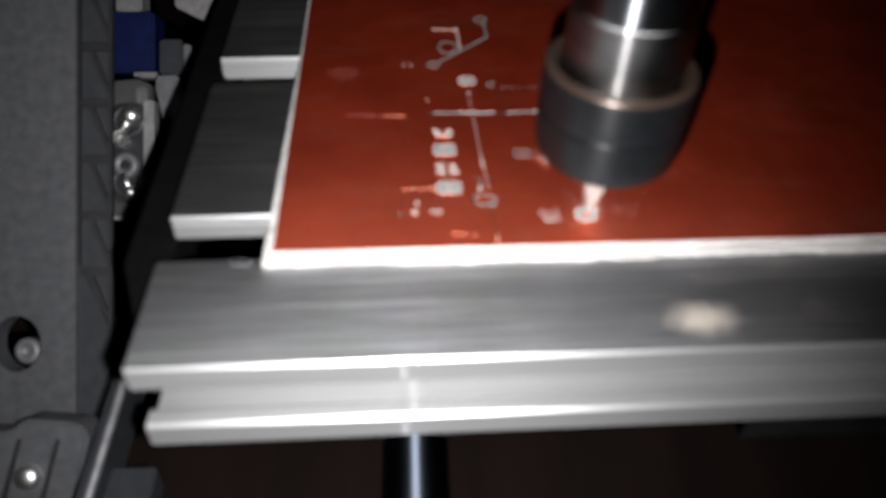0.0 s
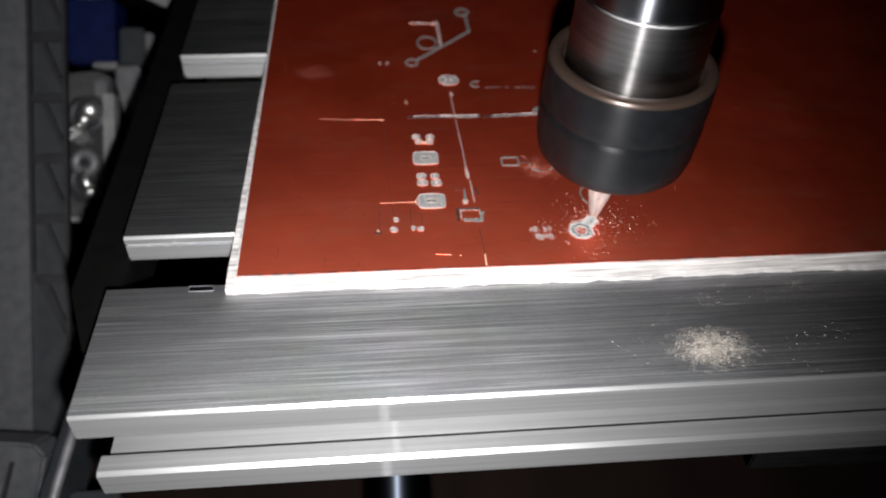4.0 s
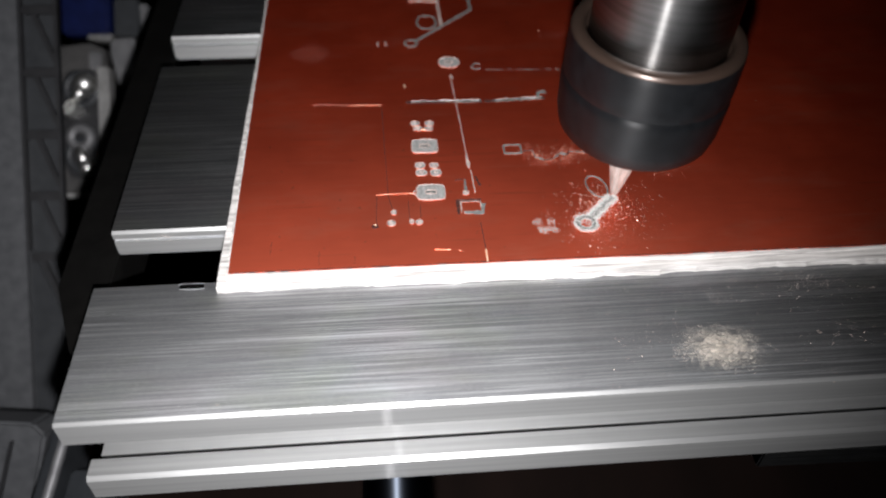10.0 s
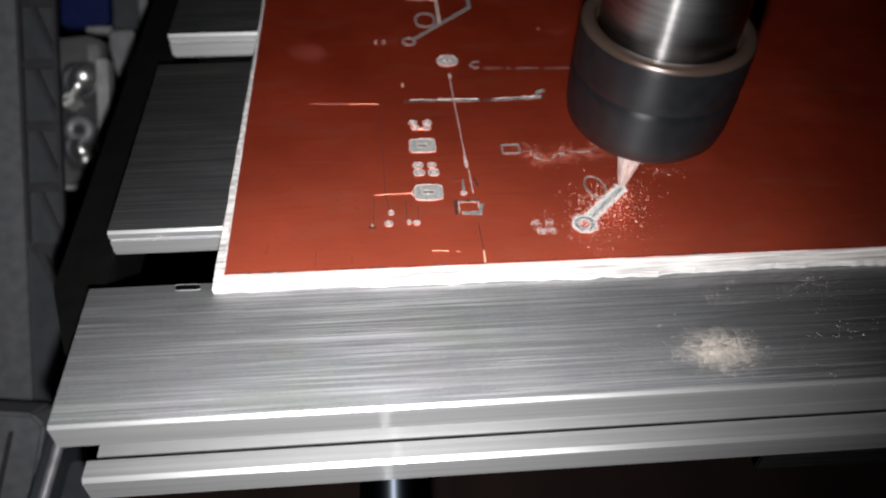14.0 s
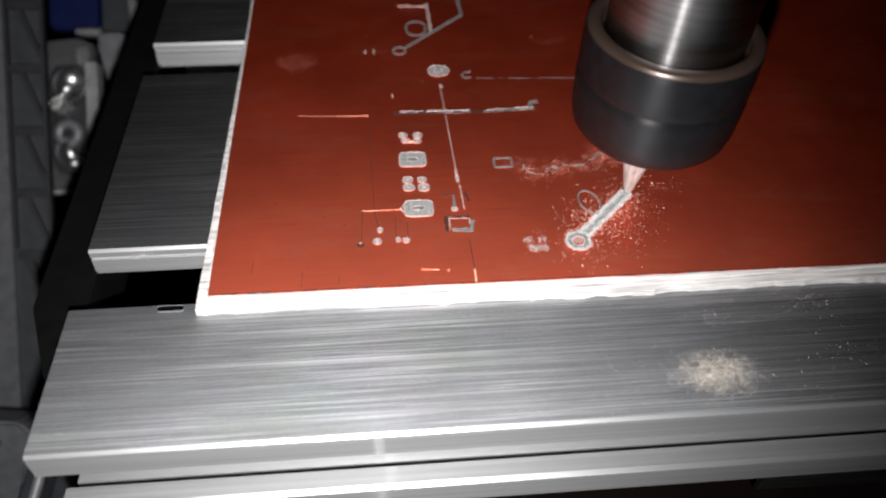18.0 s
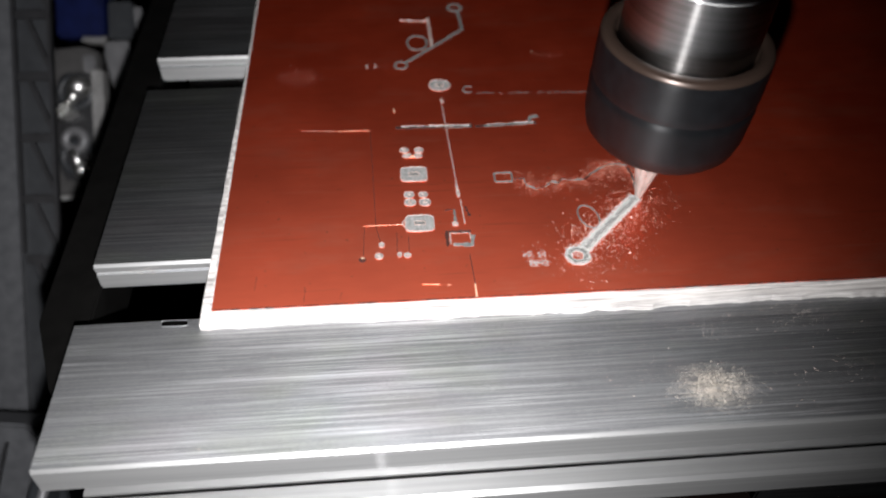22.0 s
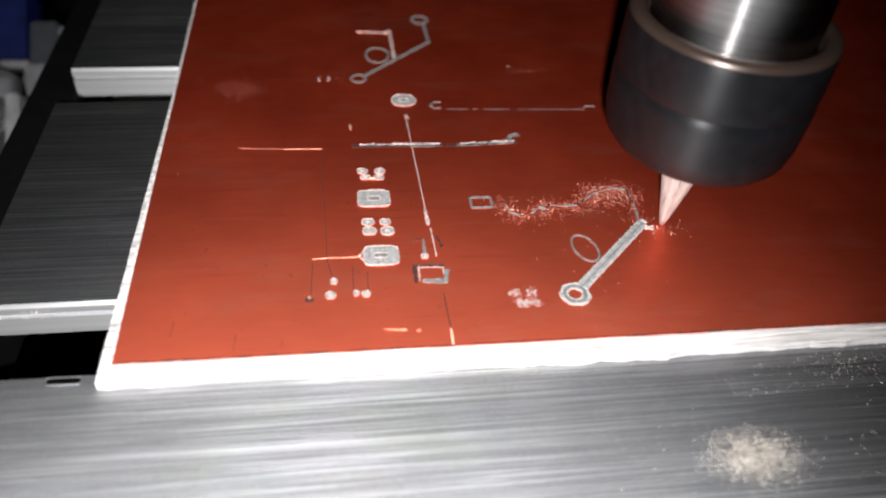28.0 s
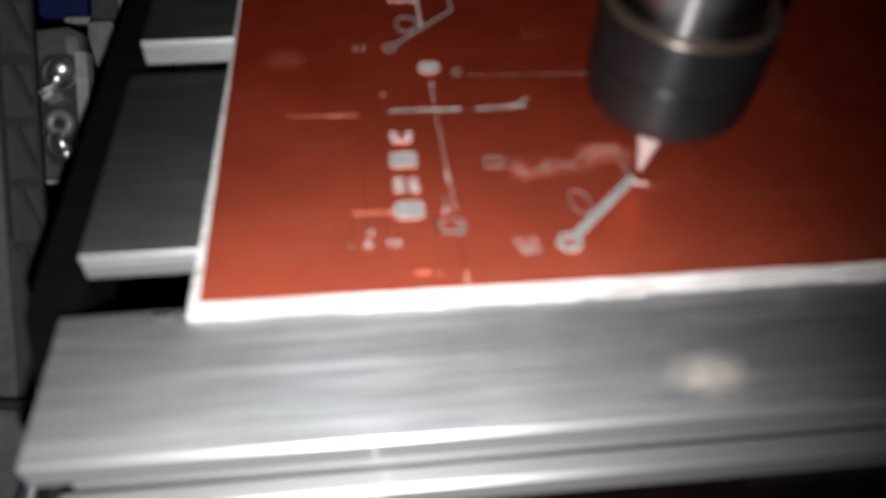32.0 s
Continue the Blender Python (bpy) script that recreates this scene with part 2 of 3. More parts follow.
# Near black, so the gap beside the bars is dark by its colour.
GAP_BLACK = grainy("gap_black", (0.0014, 0.0013, 0.0012), (0.0030, 0.0028, 0.0026), 300, 0.8)
principled(GAP_BLACK).inputs["Specular IOR Level"].default_value = 0.06
HOLLOW_BLACK = material("hollow_shade_black", (0.002, 0.002, 0.002), 1.0, 0.0, 0.0)
SLATY = grainy("blue_grey_plastic", (0.016, 0.0175, 0.020), (0.025, 0.027, 0.030), 400, 0.5)
SLATE = grainy("slate_plastic", (0.017, 0.019, 0.022), (0.027, 0.03, 0.034), 400, 0.5)
BLUE = grainy("blue_plastic", (0.001, 0.004, 0.035), (0.003, 0.008, 0.06), 300, 0.4)
ZINC = grainy("zinc_plate", (0.22, 0.217, 0.213), (0.36, 0.355, 0.35), 500, 0.45, 0.5)
CHROME = material("screw_chrome", (0.9, 0.9, 0.88), 0.38, 1.0)
GALVANISED = grainy("dull_galvanised", (0.10, 0.10, 0.105), (0.17, 0.17, 0.175), 300, 0.5, 0.3)
RODSTEEL = material("ground_rod", (0.050, 0.058, 0.072), 0.50, 1.0)
lengthwise = node(RODSTEEL, "ShaderNodeCombineXYZ", Y=1.0)
link(RODSTEEL, lengthwise.outputs[0], principled(RODSTEEL).inputs["Tangent"])
principled(RODSTEEL).inputs["Anisotropic"].default_value = 0.97
TABLE = grainy("dark_table", (0.006, 0.003, 0.0022), (0.013, 0.0065, 0.005), 60, 0.8, stretch=(1, 0.15, 1))

principled(TABLE).inputs["Specular IOR Level"].default_value = 0.15


# ---- building blocks (centimetres) ----
def finish(bm, name, mat, smooth=False):
    bmesh.ops.recalc_face_normals(bm, faces=bm.faces)
    me = bpy.data.meshes.new(name)
    for f in bm.faces:
        f.smooth = smooth
    bm.to_mesh(me)
    bm.free()
    me.transform(Matrix.Scale(CM, 4))
    me.materials.append(mat)
    return me


def part(name, bm, mat, parent=None, label="", smooth=False):
    ob = new(name, finish(bm, name, mat, smooth))
    if parent:
        ob.parent = parent
    if label:
        tagged(ob, label)
    return ob


def empty(name, m=None):
    ob = new(name)
    ob.empty_display_size = 0.01
    if m:
        ob.matrix_basis = m
    return ob


def box(bm, x0, x1, y0, y1, z0, z1, bevel=0.0):
    r = bmesh.ops.create_cube(bm, size=1)
    for v in r["verts"]:
        v.co = Vector(((x0 + x1) / 2 + v.co.x * (x1 - x0), (y0 + y1) / 2 + v.co.y * (y1 - y0), (z0 + z1) / 2 + v.co.z * (z1 - z0)))
    if bevel:
        edges = list({e for v in r["verts"] for e in v.link_edges})
        bmesh.ops.bevel(bm, geom=edges, offset=bevel, segments=2, affect="EDGES")
    return bm


def boxed(*sizes, bevel=0.02):
    return box(bmesh.new(), *sizes, bevel=bevel)


def prism(points, axis, low, high, bevel=0.0):
    """A plane outline pushed along an axis from low to high. For "x" the outline is in y and z, for "z" in x and y."""
    bm = bmesh.new()
    put = (lambda a, b, c: (c, a, b)) if axis == "x" else (lambda a, b, c: (a, b, c))
    f = bm.faces.new([bm.verts.new(put(a, b, low)) for a, b in points])
    r = bmesh.ops.extrude_face_region(bm, geom=[f])
    for g in r["geom"]:
        if isinstance(g, bmesh.types.BMVert):
            if axis == "x":
                g.co.x = high
            else:
                g.co.z = high
    if bevel:
        bmesh.ops.bevel(bm, geom=list(bm.edges), offset=bevel, segments=2, affect="EDGES")
    return bm


def lathe(profile, steps=64, centre=(0, 0)):
    """A body of revolution about z from (radius, height) pairs."""
    bm = bmesh.new()
    rings = []
    for r, z in profile:
        if r < 1e-6:
            rings.append([bm.verts.new((centre[0], centre[1], z))])
        else:
            rings.append([bm.verts.new((centre[0] + r * math.cos(a), centre[1] + r * math.sin(a), z)) for a in np.linspace(0, 2 * math.pi, steps, endpoint=False)])
    for a, b in zip(rings, rings[1:]):
        for i in range(steps):
            j = (i + 1) % steps
            some = [a[i % len(a)], a[j % len(a)], b[j % len(b)], b[i % len(b)]]
            some = list(dict.fromkeys(some))
            if len(some) > 2:
                bm.faces.new(some)
    return bm


def rod(bm, p, q, r, steps=32):
    p, q = Vector(p), Vector(q)
    m = Matrix.Translation((p + q) / 2) @ (q - p).to_track_quat("Z", "Y").to_matrix().to_4x4()
    bmesh.ops.create_cone(bm, cap_ends=True, segments=steps, radius1=r, radius2=r, depth=(q - p).length, matrix=m)
    return bm


# ---- the run of the job: bed and spindle, by seconds ----
CUT_Y = ((0, 0.13), (2, 0.21), (5.5, 0.345), (11, 0.54), (17, 0.75), (22, 0.94), (24, 0.97), (25, 0.95), (32, 0.95))
CUT_X = ((0, 0.08), (2.5, 0.17), (5.5, 0.26), (8, 0.345), (11, 0.47), (14.5, 0.58), (17, 0.68), (20, 0.81), (22, 0.90), (24, 0.985), (25.5, 1.035), (28, 1.11), (29, 1.12), (30, 1.015), (32, 0.975))
CUT_Z = ((0, -0.11), (6, -0.10), (9, -0.07), (21.8, -0.07), (22.8, 0.0), (28.8, 0.0), (30, 0.12), (32, 0.16))
TICKS = [0.5 * n for n in range(65)]


def cut(t, table):
    return float(np.interp(t, [a for a, _ in table], [b for _, b in table]))


def bed_y(t):
    return (0.13 - cut(t, CUT_Y)) * CM


# ---- table below, walls far off ----
g = part("tabletop", boxed(-60, 70, -40, 70, -12.5, -9.5, bevel=0.1), TABLE)
tagged(g, "dark brown wooden tabletop under the milling machine", "table", kind="structure")
WALLS = grainy("dim_plaster", (0.20, 0.20, 0.19), (0.26, 0.255, 0.245), 20, 0.9)
for name, sizes in (("wall_north", (-160, 170, 70, 75, -90, 160)), ("wall_south", (-160, 170, -165, -160, -90, 160)), ("wall_west", (-165, -160, -165, 75, -90, 160)), ("wall_east", (170, 175, -165, 75, -90, 160))):
    tagged(part(name, boxed(*sizes), WALLS), "unlit plaster wall of a dark workshop", "wall", kind="structure")
tagged(part("ceiling", boxed(-165, 175, -165, 75, 160, 165), WALLS), "unlit ceiling of a dark workshop", "ceiling", kind="structure")
tagged(part("floor", boxed(-165, 175, -165, 75, -95, -90), TABLE), "dark floor of the workshop", "floor", kind="structure")

# ---- the machine bed: one T-slot extrusion ----
LEFT, RIGHT, TOP, LOW, FRONT, SKEW = -5.285, 24.0, -0.19, -1.60, -2.18, 0.02


LAND, EDGE = 3.28, 1.68
bed = empty("machine_bed")
tagged(bed, "bed of brushed aluminium bars of a small milling machine", "machine bed")


def bar(y0, y1, grooved=(False, False), under=1.3):
    """A bed bar: a wide top on a stem; an outer side has a groove and a lower lip."""
    c = 0.03
    sides = []
    for open_side in grooved:
        up = -0.545 if open_side else -0.56
        s = [(c, TOP), (0, TOP - c), (0, -0.29), (0.03, -0.30), (0.03, -0.33), (0, -0.34), (0, up + 0.015), (0.015, up)]
        if open_side:
            del s[2:6]
            s += [(0.92, up), (0.92, -1.45), (0.41, -1.45), (0.41, LOW), (0.27, LOW), (0.26, -1.26), (0.24, -1.232), (0.045, -1.215), (0, -1.255), (0, LOW + 0.02), (0.02, LOW)]
        else:
            s += [(0.10, up), (0.10, up - 0.07), (under, up - 0.07), (under, LOW)]
        sides.append(s)
    bm = prism([(y0 + d, z) for d, z in sides[0]] + [(y1 - d, z) for d, z in reversed(sides[1])], "x", LEFT, RIGHT)
    for v in bm.verts:
        v.co.y += SKEW * (v.co.x - LEFT)
    return bm


for n, (y, wide) in enumerate(((FRONT, EDGE), (0.29, LAND), (4.29, LAND), (8.29, LAND), (12.29, EDGE))):
    b = part("bar", bar(y, y + wide, (n == 0, n == 4), 1.3 if 0 < n < 4 else 0.7), ALU, bed)
    b.data.materials.append(MILL)
    for f in b.data.polygons:
        f.material_index = 0 if f.normal.z > 0.9 and f.center.z > -0.004 else 1
# Assumed strip beside the bar ends; the dark of the gap is its colour.
part("gap_strip", prism(((-5.84, -0.2), (-5.84, 14.5), (-5.275, 14.5), (-5.275, -1.3), (-5.5, -1.1)), "z", -1.35, -0.5, 0.02), GAP_BLACK, bed, "assumed near-black strip that darkens the gap along the bar ends")
for x in (2.0, 16.0):
    part("cross_member", boxed(x, x + 2.0, FRONT + 0.3, 13.6, LOW - 0.6, LOW), ALU, bed)


def ring_loop(cx, cy, w, h, power=4.0, steps=32, turn=0.0):
    """A closed rounded outline, w wide and h deep."""
    pts = []
    for a in np.linspace(0, 2 * math.pi, steps, endpoint=False):
        c, s = math.cos(a), math.sin(a)
        x = w / 2 * math.copysign(abs(c) ** (2 / power), c)
        q = h / 2 * math.copysign(abs(s) ** (2 / power), s)
        pts.append((cx + x * math.cos(turn) - q * math.sin(turn), cy + x * math.sin(turn) + q * math.cos(turn)))
    return pts


def strip(points, width, closed=False, ridge=0.006, floor=0.002, rough=0.3, bm=None, seed=1, step=0.03):
    """A milled line: a shallow floor between two ragged burrs, along a path in centimetres."""
    rnd = random.Random(seed)
    bm = bm or bmesh.new()
    path = [Vector((x, y, 0)) for x, y in points]
    if closed:
        path.append(path[0])
    fine = [path[0]]
    for p, q in zip(path, path[1:]):
        n = max(1, int((q - p).length / step))
        fine += [p.lerp(q, (k + 1) / n) for k in range(n)]
    if closed:
        fine.pop()
    rows = []
    for i, p in enumerate(fine):
        before = fine[i - 1] if i or closed else p
        after = fine[(i + 1) % len(fine)] if i < len(fine) - 1 or closed else p
        d = (after - before).normalized() if (after - before).length > 1e-6 else Vector((1, 0, 0))
        side = Vector((-d.y, d.x, 0))
        w = width / 2 * (1 + rough * rnd.uniform(-0.6, 0.6))
        h0, h1 = (ridge * (1 + rough * rnd.uniform(-1, 1.6)) for _ in range(2))
        rows.append([bm.verts.new(p + side * (w * k) + Vector((0, 0, z))) for k, z in ((-1, -0.002), (-0.78, h0), (-0.5, floor), (0.5, floor), (0.78, h1), (1, -0.002))])
    ends = list(zip(rows, rows[1:] + ([rows[0]] if closed else [])))[: None if closed else len(rows) - 1]
    for a, b in ends:
        for k in range(5):
            bm.faces.new((a[k], a[k + 1], b[k + 1], b[k]))
        bm.faces.new((a[0], b[0], b[5], a[5]))
    if not closed:
        for r in (rows[0], rows[-1]):
            bm.faces.new(r)
    return bm


def flakes(places, low, high, seed, z=0.0, thin=0.25):
    """Loose crumbs: small bent flakes lying at the places given."""
    rnd = random.Random(seed)
    verts, faces = [], []
    for x, y, *up in places:
        s, a, n = rnd.uniform(low, high), rnd.uniform(0, 6.28), len(verts)
        c, d = math.cos(a) * s, math.sin(a) * s
        k, h = rnd.uniform(thin, 3.2 * thin), rnd.uniform(0.3, 0.9) * s
        base = z + (up[0] if up else 0)
        verts += [(x + c, y + d, base), (x - d * k, y + c * k, base), (x - c, y - d, base), (x + d * k, y - c * k, base), (x + rnd.uniform(-0.4, 0.4) * s, y + rnd.uniform(-0.4, 0.4) * s, base + h)]
        faces += [(n, n + 1, n + 4), (n + 1, n + 2, n + 4), (n + 2, n + 3, n + 4), (n + 3, n, n + 4), (n + 3, n + 2, n + 1, n)]
    bm = bmesh.new()
    made = [bm.verts.new(v) for v in verts]
    for f in faces:
        bm.faces.new([made[i] for i in f])
    return bm


nick = strip(ring_loop(-4.27, -0.548, 0.27, 0.075, 6), 0.010, True, 0.004, 0.002)
nick.verts.ensure_lookup_table()
for v in nick.verts:
    v.co.z += TOP
edge = part("nick", nick, ALU, bed, "bright worn nick beside the slot")
# A flush black plate: the shade inside the nick is painted, not cut.
part("nick_shade", prism(ring_loop(-4.27, -0.548, 0.264, 0.068, 6), "z", TOP - 0.01, TOP + 0.002), HOLLOW_BLACK, edge)

rnd = random.Random(71)
chips = [(rnd.gauss(-4.72, 0.09), 0.287, rnd.uniform(-0.34, -0.24)) for _ in range(40)]
tagged(part("worn_chips", flakes(chips, 0.004, 0.012, 72), EDGING, bed, "bright chips along the worn edges"), kind="stuff")

# ---- the circuit board lying on the bed ----
board = empty("circuit_board")
tagged(board, "copper-clad circuit board being milled, ragged white glass-fibre edge", "circuit board")


def ragged_sheet(x0, x1, y0, y1, z0, z1, rag, seed, rise=0.0, lean=0.0):
    """A sheet whose front edge is sawn unevenly: it climbs by rise a centimetre, and its end leans by lean."""
    rnd = random.Random(seed)
    front, x, drift = [], x0, 0.0
    while x < x1:
        drift = 0.75 * drift + rnd.uniform(-rag, rag)
        front.append((x, y0 + rise * (x - x0) + drift))
        x += rnd.uniform(0.03, 0.12)
    far = []
    y = y1
    while y > y0 + 0.1:
        far.append((x0 + lean * (y - y0) + rnd.uniform(-rag, rag) * 0.4, y))
        y -= rnd.uniform(0.08, 0.3)
    return prism(front + [(x1, y0 + rise * (x1 - x0)), (x1, y1), *far], "z", z0, z1)


part("laminate", ragged_sheet(-3.885, 10.5, -0.585, 9.5, -0.092, -0.006, 0.006, 3, 0.0185, -0.012), BOARD, board, "pale ragged glass-fibre laminate")
part("backing_laminate", ragged_sheet(-3.99, 10.5, -0.648, 9.5, -0.189, -0.098, 0.012, 4, 0.0130, 0.005), BOARD, board, "pale frayed backing sheet")
part("copper_sheet", ragged_sheet(-3.862, 10.47, -0.557, 9.47, -0.02, 0.0, 0.003, 5, 0.0165, -0.011), COPPER, board, "dull red-brown copper sheet")

edge_line = strip([(-3.85 + 0.05 * n, -0.549 + 0.000825 * n) for n in range(200)], 0.014, False, 0.001, 0.0008, 0.9, seed=17)
part("dark_edge_line", edge_line, DARKCUT, board, "dark line along the sawn copper edge")


def milled(name, points, width, mat=None, closed=False, **more):
    return part(name, strip(points, width, closed, **more), mat or GROOVE, board)


def pad(cx, cy, w, h, power=4.0, island=0.42, seed=1):
    """A milled pad: a smooth grey floor, a copper island in it and a thin pale burr round it."""
    floor = prism(ring_loop(cx, cy, w * 0.94, h * 0.94, power), "z", -0.004, 0.003)
    p = part("milled_pad", floor, FIBRE, board)
    wide = min(0.013, 0.15 * w)
    part("burr", strip(ring_loop(cx, cy, w * 0.97, h * 0.97, power), wide, True, 0.006, 0.003, 0.8, seed=seed, step=0.015), BURR, p)
    middle = part("island", prism(ring_loop(cx, cy, w * island * 0.8, h * island * 0.45, power), "z", -0.003, 0.005), GROOVE, p)
    part("burr", strip(ring_loop(cx, cy, w * island * 0.85, h * island * 0.5, power), wide * 0.7, True, 0.008, 0.004, 0.9, seed=seed + 9, step=0.015), BURR, middle)
    return p


# the finished pattern at the back
milled("pad_outline", ring_loop(-1.81, 3.73, 0.17, 0.17, 2), 0.035, closed=True)
milled("milled_line", ((-1.74, 3.79), (-0.88, 4.63), (-0.91, 5.12)), 0.052)
milled("pad_outline", ring_loop(-0.95, 5.24, 0.2, 0.2, 2), 0.05, closed=True)
milled("pad_outline", ring_loop(-1.56, 4.29, 0.28, 0.36, 2.3, 18), 0.035, closed=True)
milled("milled_line", ((-1.35, 4.18), (-1.375, 4.96)), 0.05, BURR, rough=0.6)
milled("milled_line", ((-1.80, 4.90), (-1.38, 4.87)), 0.03, BURR, rough=0.9)
pad(-1.30, 3.24, 0.29, 0.25, 2.2, 0.5, 2)
milled("milled_line", ((-0.88, 3.08), (-0.95, 3.06), (-1.0, 3.12), (-0.95, 3.2), (-0.87, 3.2)), 0.022)
for x0, x1 in ((-0.81, -0.57), (-0.50, -0.46), (-0.38, -0.08), (0.02, 0.10), (0.14, 0.30), (0.33, 0.80)):
    milled("milled_line", ((x0, 3.052 - 0.02 * (x0 + 0.8)), (x1, 3.052 - 0.02 * (x1 + 0.8))), 0.011, ridge=0.002, rough=0.5)
milled("milled_line", ((0.80, 3.035), (0.84, 3.09), (0.95, 3.08)), 0.022)
# two deep gouges, the shadow along each painted as a dark strip
milled("gouge", ((-1.92, 2.345), (-0.93, 2.35)), 0.072, DARKCUT, ridge=0.004)
milled("gouge_burr", ((-1.84, 2.365), (-0.96, 2.365)), 0.022, EDGING, rough=0.9, ridge=0.006)
milled("gouge_floor", ((-1.30, 2.335), (-0.94, 2.335)), 0.045, GROOVE, rough=0.5)
milled("gouge_burr", ((-0.74, 2.36), (-0.13, 2.40)), 0.022, EDGING, rough=0.9, ridge=0.006)
milled("gouge", ((-0.90, 2.335), (-0.10, 2.385)), 0.065, DARKCUT, ridge=0.003)
milled("gouge_floor", ((-0.78, 2.335), (-0.14, 2.375)), 0.045, GROOVE, rough=0.6)
milled("milled_line", ((-0.18, 2.40), (-0.17, 2.50), (-0.06, 2.52)), 0.05, GROOVE, rough=0.6)
# the long thin score down the sheet
milled("score", ((-1.30, 2.88), (-1.22, 1.26)), 0.009, EDGING, ridge=0.004)
milled("score", ((-1.225, 1.26), (-1.21, 1.02)), 0.036, BURR, rough=0.9)
milled("score", ((-1.195, 0.98), (-1.175, 0.58)), 0.015, BURR, ridge=0.005)
milled("score", ((-1.28, 0.82), (-1.28, 0.62)), 0.03, GROOVE, rough=0.8)
pad(-1.285, 0.58, 0.07, 0.06, 2, 0.4, 5)
milled("score", ((-1.39, 0.80), (-1.31, 0.82)), 0.025, DARKCUT, rough=0.9)
milled("score", ((-1.15, 0.86), (-1.11, 0.70)), 0.03, DARKCUT, rough=0.9)
milled("score", ((-1.16, 0.10), (-1.14, -0.32)), 0.011, DARKCUT, ridge=0.002)
milled("score", ((-1.14, -0.32), (-1.14, -0.50)), 0.018, SCRATCH, ridge=0.004)
milled("score", ((-1.30, 2.93), (-1.28, 2.86)), 0.05, BURR, rough=0.9)
# the column of pads
for n, (x, y, w, d) in enumerate(((-1.82, 1.895, 0.105, 0.09), (-1.64, 1.89, 0.11, 0.09), (-1.79, 1.79, 0.105, 0.075), (-1.655, 1.785, 0.105, 0.08))):
    pad(x, y, w, d, 2.3, 0.42, 70 + n)
milled("score", ((-1.75, 1.765), (-1.69, 1.765)), 0.025, SCRATCH, rough=0.9, ridge=0.006)
pad(-1.72, 1.445, 0.325, 0.26, 6, 0.45, 11)
for n, (x, y, w, d) in enumerate(((-1.79, 1.085, 0.12, 0.10), (-1.625, 1.08, 0.10, 0.09), (-1.78, 0.955, 0.135, 0.11), (-1.61, 0.95, 0.13, 0.115))):
    pad(x, y, w, d, 2.4, 0.35, 40 + n)
pad(-1.685, 0.61, 0.335, 0.265, 5, 0.45, 21)
for end in (0.685, 0.535):
    milled("score", ((-1.89, 0.605), (-1.84, end)), 0.011, EDGING, ridge=0.005)
milled("score", ((-2.31, 0.59), (-1.87, 0.60)), 0.0045, SCRATCH, ridge=0.0025, rough=0.25)
# thin scores and drill marks at the left
milled("score", ((-3.11, 2.33), (-2.68, 2.31)), 0.005, HAZE, ridge=0.001)
milled("score", ((-2.64, 2.305), (-2.25, 2.30)), 0.005, SCRATCH, ridge=0.0025, rough=0.15)
for pts in (((-2.24, 2.28), (-2.18, 0.57), (-2.13, 0.32)), ((-2.31, 0.57), (-2.32, 0.13)), ((-1.95, 0.48), (-1.95, 0.17)), ((-1.82, 0.40), (-1.82, 0.18))):
    milled("score", pts, 0.007, DARKCUT, ridge=0.0012, floor=0.001)
pad(-2.15, 0.12, 0.085, 0.085, 2, 0.35, 31)
pad(-1.84, 0.125, 0.075, 0.075, 2, 0.4, 32)
pad(-2.12, 0.29, 0.06, 0.075, 2, 0.4, 33)
pad(-1.925, 0.135, 0.05, 0.07, 2, 0.5, 34)
milled("drill_mark", ring_loop(-2.33, 0.075, 0.045, 0.045, 2, 12), 0.035, DARKCUT, True)
milled("score", ((-2.345, 0.10), (-2.31, 0.10)), 0.02, SCRATCH, ridge=0.006)
milled("score", ((-1.69, -0.30), (-1.52, -0.315)), 0.005, SCRATCH, ridge=0.003, rough=0.8)
milled("score", ((-1.43, -0.325), (-1.40, -0.325)), 0.006, SCRATCH, ridge=0.003)
for x, y0, y1 in ((-2.93, -0.48, -0.28), (-2.55, -0.46, -0.36), (-3.45, -0.30, -0.12)):
    milled("score", ((x, y0), (x + 0.004, y1)), 0.004, DARKCUT, ridge=0.001, floor=0.001, rough=0.9)
rnd = random.Random(31)
pits = [(rnd.uniform(-3.8, 2.5), -0.47 + abs(rnd.gauss(0, 0.04))) for _ in range(60)] + [(rnd.uniform(-3.7, 3.5), rnd.uniform(-0.4, 4)) for _ in range(70)]
tagged(part("dark_pits", flakes(pits, 0.003, 0.008, 32, -0.002), DARKCUT, board), kind="stuff")
# square pad with a raised corner; its shadow at left and top is a painted dark strip
milled("gouge", ((-1.39, 0.235), (-1.39, 0.46), (-1.12, 0.455)), 0.04, DARKCUT, rough=0.6)
milled("gouge_burr", ((-1.355, 0.265), (-1.355, 0.44), (-1.13, 0.435), (-1.13, 0.34)), 0.018, BURR, rough=0.4, ridge=0.003)
milled("gouge_floor", ((-1.33, 0.26), (-1.12, 0.25), (-1.10, 0.40)), 0.055, GROOVE, rough=0.6)
# outlined square and wavering cut
milled("pad_outline", ring_loop(-0.65, 1.345, 0.21, 0.16, 9), 0.026, closed=True)
wander = ((-0.52, 1.31), (-0.41, 1.31), (-0.39, 1.19), (-0.29, 1.125), (-0.18, 1.147), (-0.08, 1.245), (-0.01, 1.21), (0.05, 1.28), (0.18, 1.26), (0.32, 1.265), (0.42, 1.36), (0.517, 1.43), (0.60, 1.49), (0.68, 1.52), (0.79, 1.53), (0.883, 1.495), (0.916, 1.28), (0.89, 1.0))
